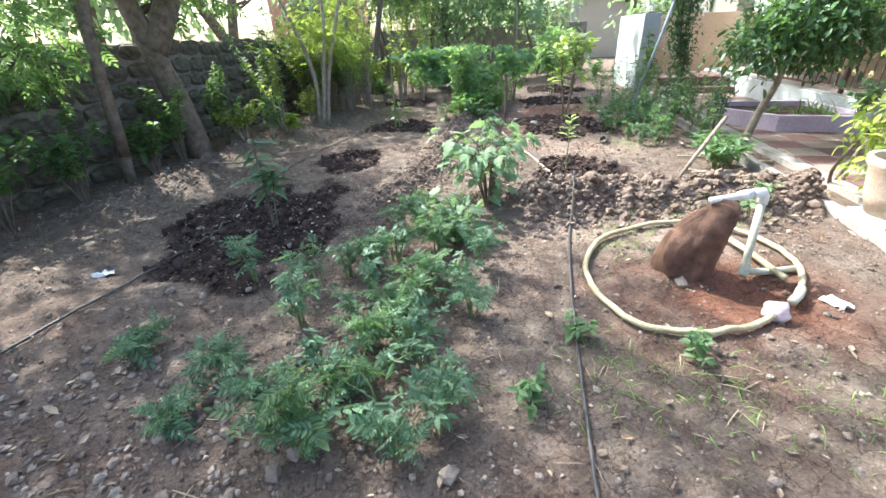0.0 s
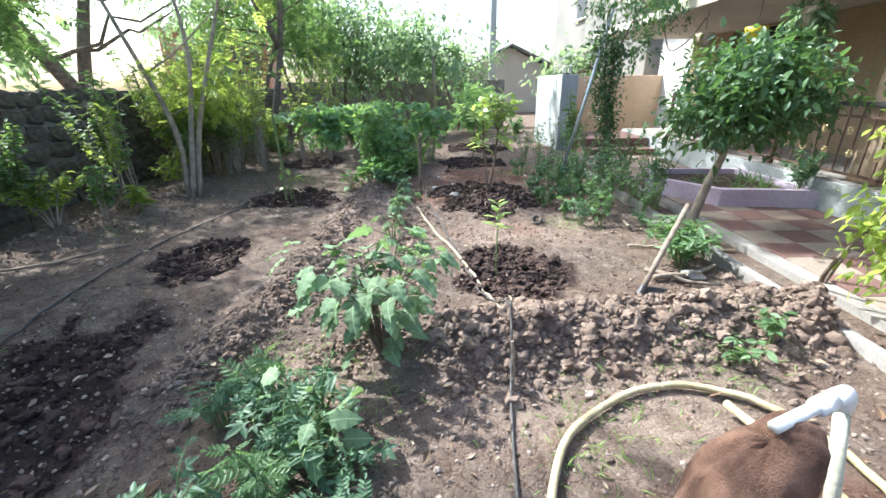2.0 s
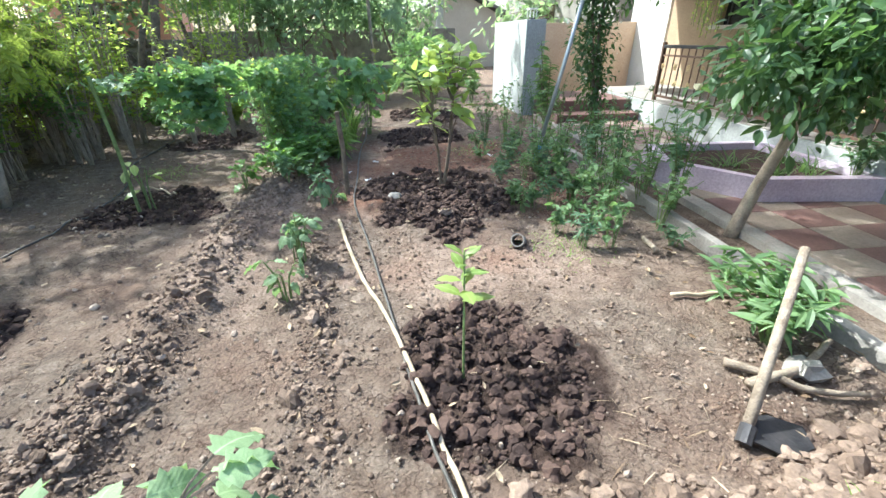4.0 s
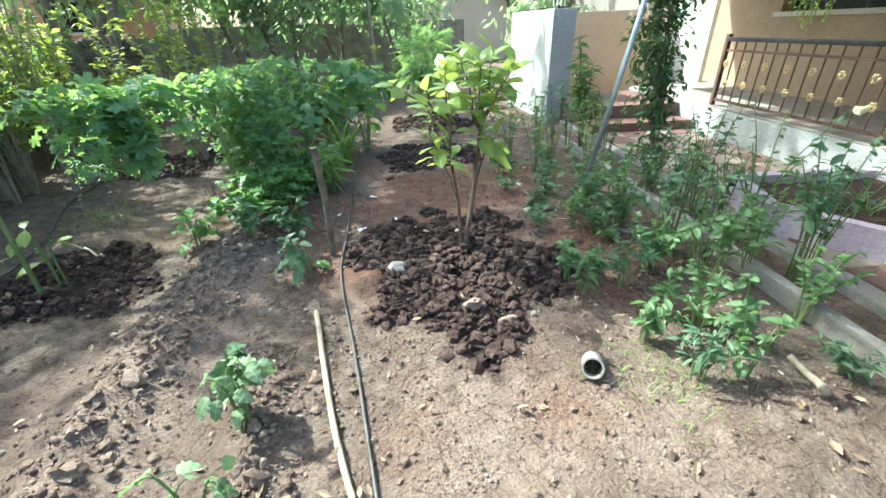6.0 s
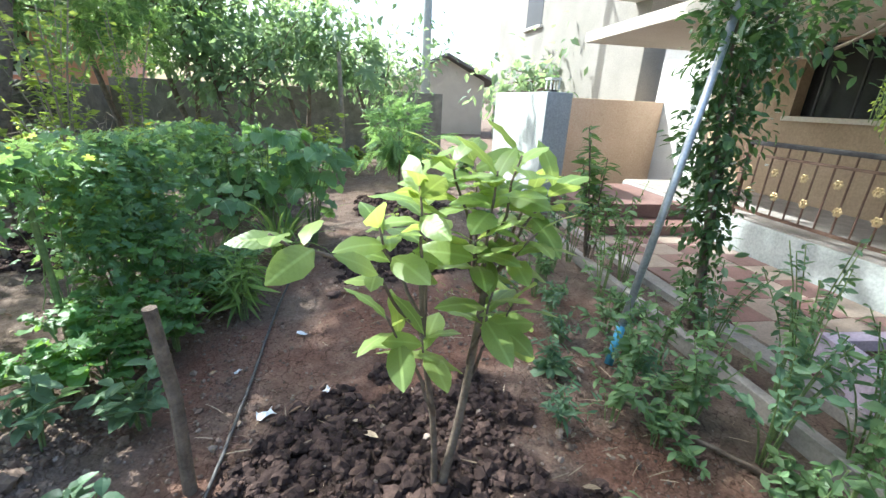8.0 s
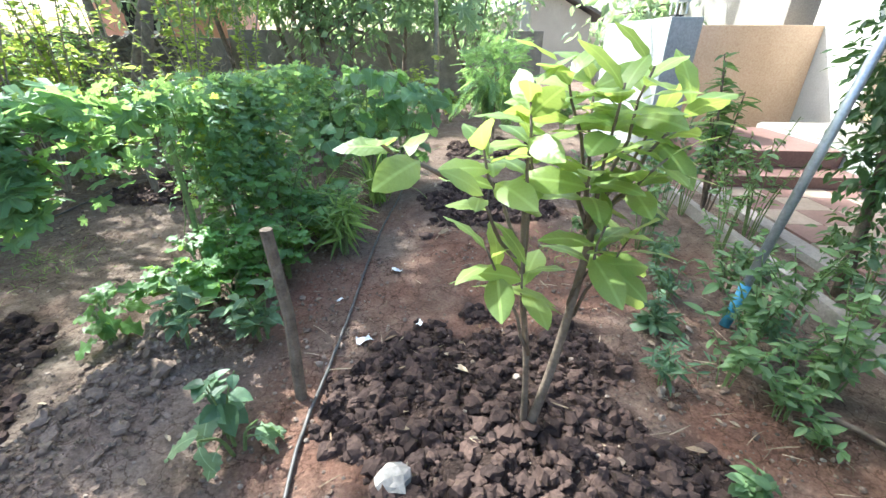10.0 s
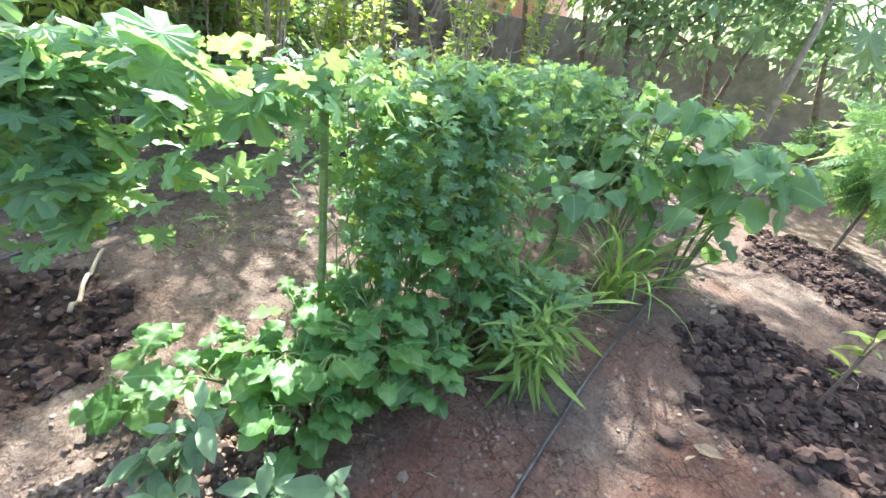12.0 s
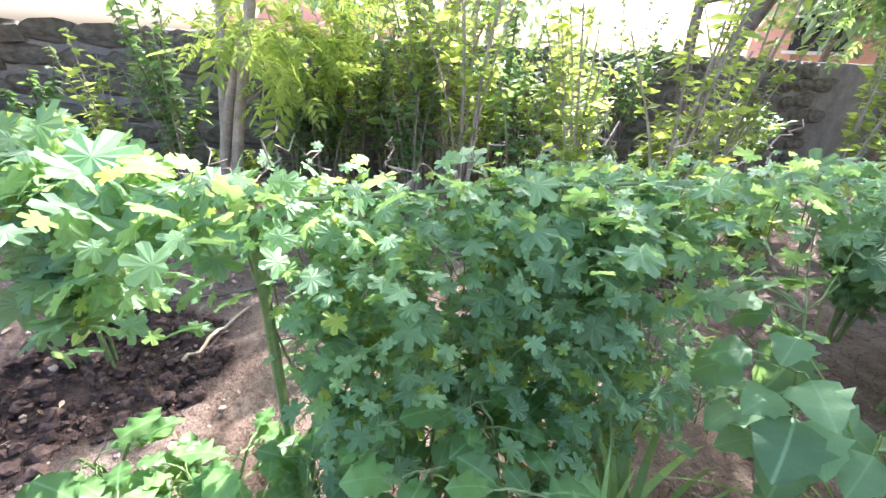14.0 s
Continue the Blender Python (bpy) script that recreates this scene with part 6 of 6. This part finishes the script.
YELLOW_POT = plain("yellow plastic pot", (0.62, 0.42, 0.02), (0.75, 0.55, 0.05), 8, 0.45)
hanging_plant(5.1, 7.25, 1.95, 0.7, 0.15, 26, G_TREE_LIT, TERRACOTTA, "trailing pale green plant hanging from the veranda edge", OV2, 0.035)
hanging_plant(5.0, 6.2, 1.9, 0.3, 0.14, 10, G_TREE, YELLOW_POT, "bright yellow hanging pot with trailing leaves", OV, 0.06)
hanging_plant(5.0, 5.55, 2.0, 0.75, 0.2, 22, G_EGG, TERRACOTTA, "hanging pot with long drooping leaves", OV_NARROW, 0.13)
rope = thing("garland", (5.2, 7.9, 2.1), "frayed pale rope strung along the veranda edge", "rope")
piece("length", tube(smooth_line([(5.3, 8.6, 2.2), (5.15, 8.1, 1.85), (5.1, 7.6, 1.95), (5.08, 7.25, 2.2)], 24), 0.012, 6), DRY_WOOD, rope)

# ---- pieces of the paving and the stone wall ----
tile_bm = box(-0.163, -0.163, 0.028, 0.163, 0.163, 0.046, None, 0.004)
tiles = []
for m in (TILE_RED, TILE_CREAM):
    me = bpy.data.meshes.new("tile")
    tile_bm.to_mesh(me)
    me.materials.append(m)
    tiles.append(me)
tile_bm.free()
for i in range(4):
    for j in range(36):
        o = new("tile", tiles[(i + j) % 2])
        o.parent = walk_floor
        o.matrix_basis = HM @ Matrix.Translation((-1.22 + 0.33 * i + 0.02, -8.5 + 0.33 * j, RNG.normal(0, 0.0008)))
stones = []
for k in range(6):
    v, f = lump_template(2, k + 30)
    v = np.sign(v) * np.abs(v) ** 0.7
    stones.append(mesh_of("stone", v * (0.5, 0.5, 0.5), f, STONE))
row = 0
for z in np.arange(0.05, 1.32, 0.21):
    x = 3.5 + 0.12 * (row % 2)
    while x < 17.5 and len(wall_left.children) < 300:
        w = RNG.uniform(0.24, 0.42)
        o = new("stone", stones[RNG.integers(0, 6)])
        o.parent = wall_left
        o.matrix_basis = WL @ Matrix.Translation((x + w / 2, -0.0, z + RNG.normal(0, 0.015))) @ Matrix.Diagonal((w * 0.98, 0.10, 0.215, 1))
        x += w
    row += 1
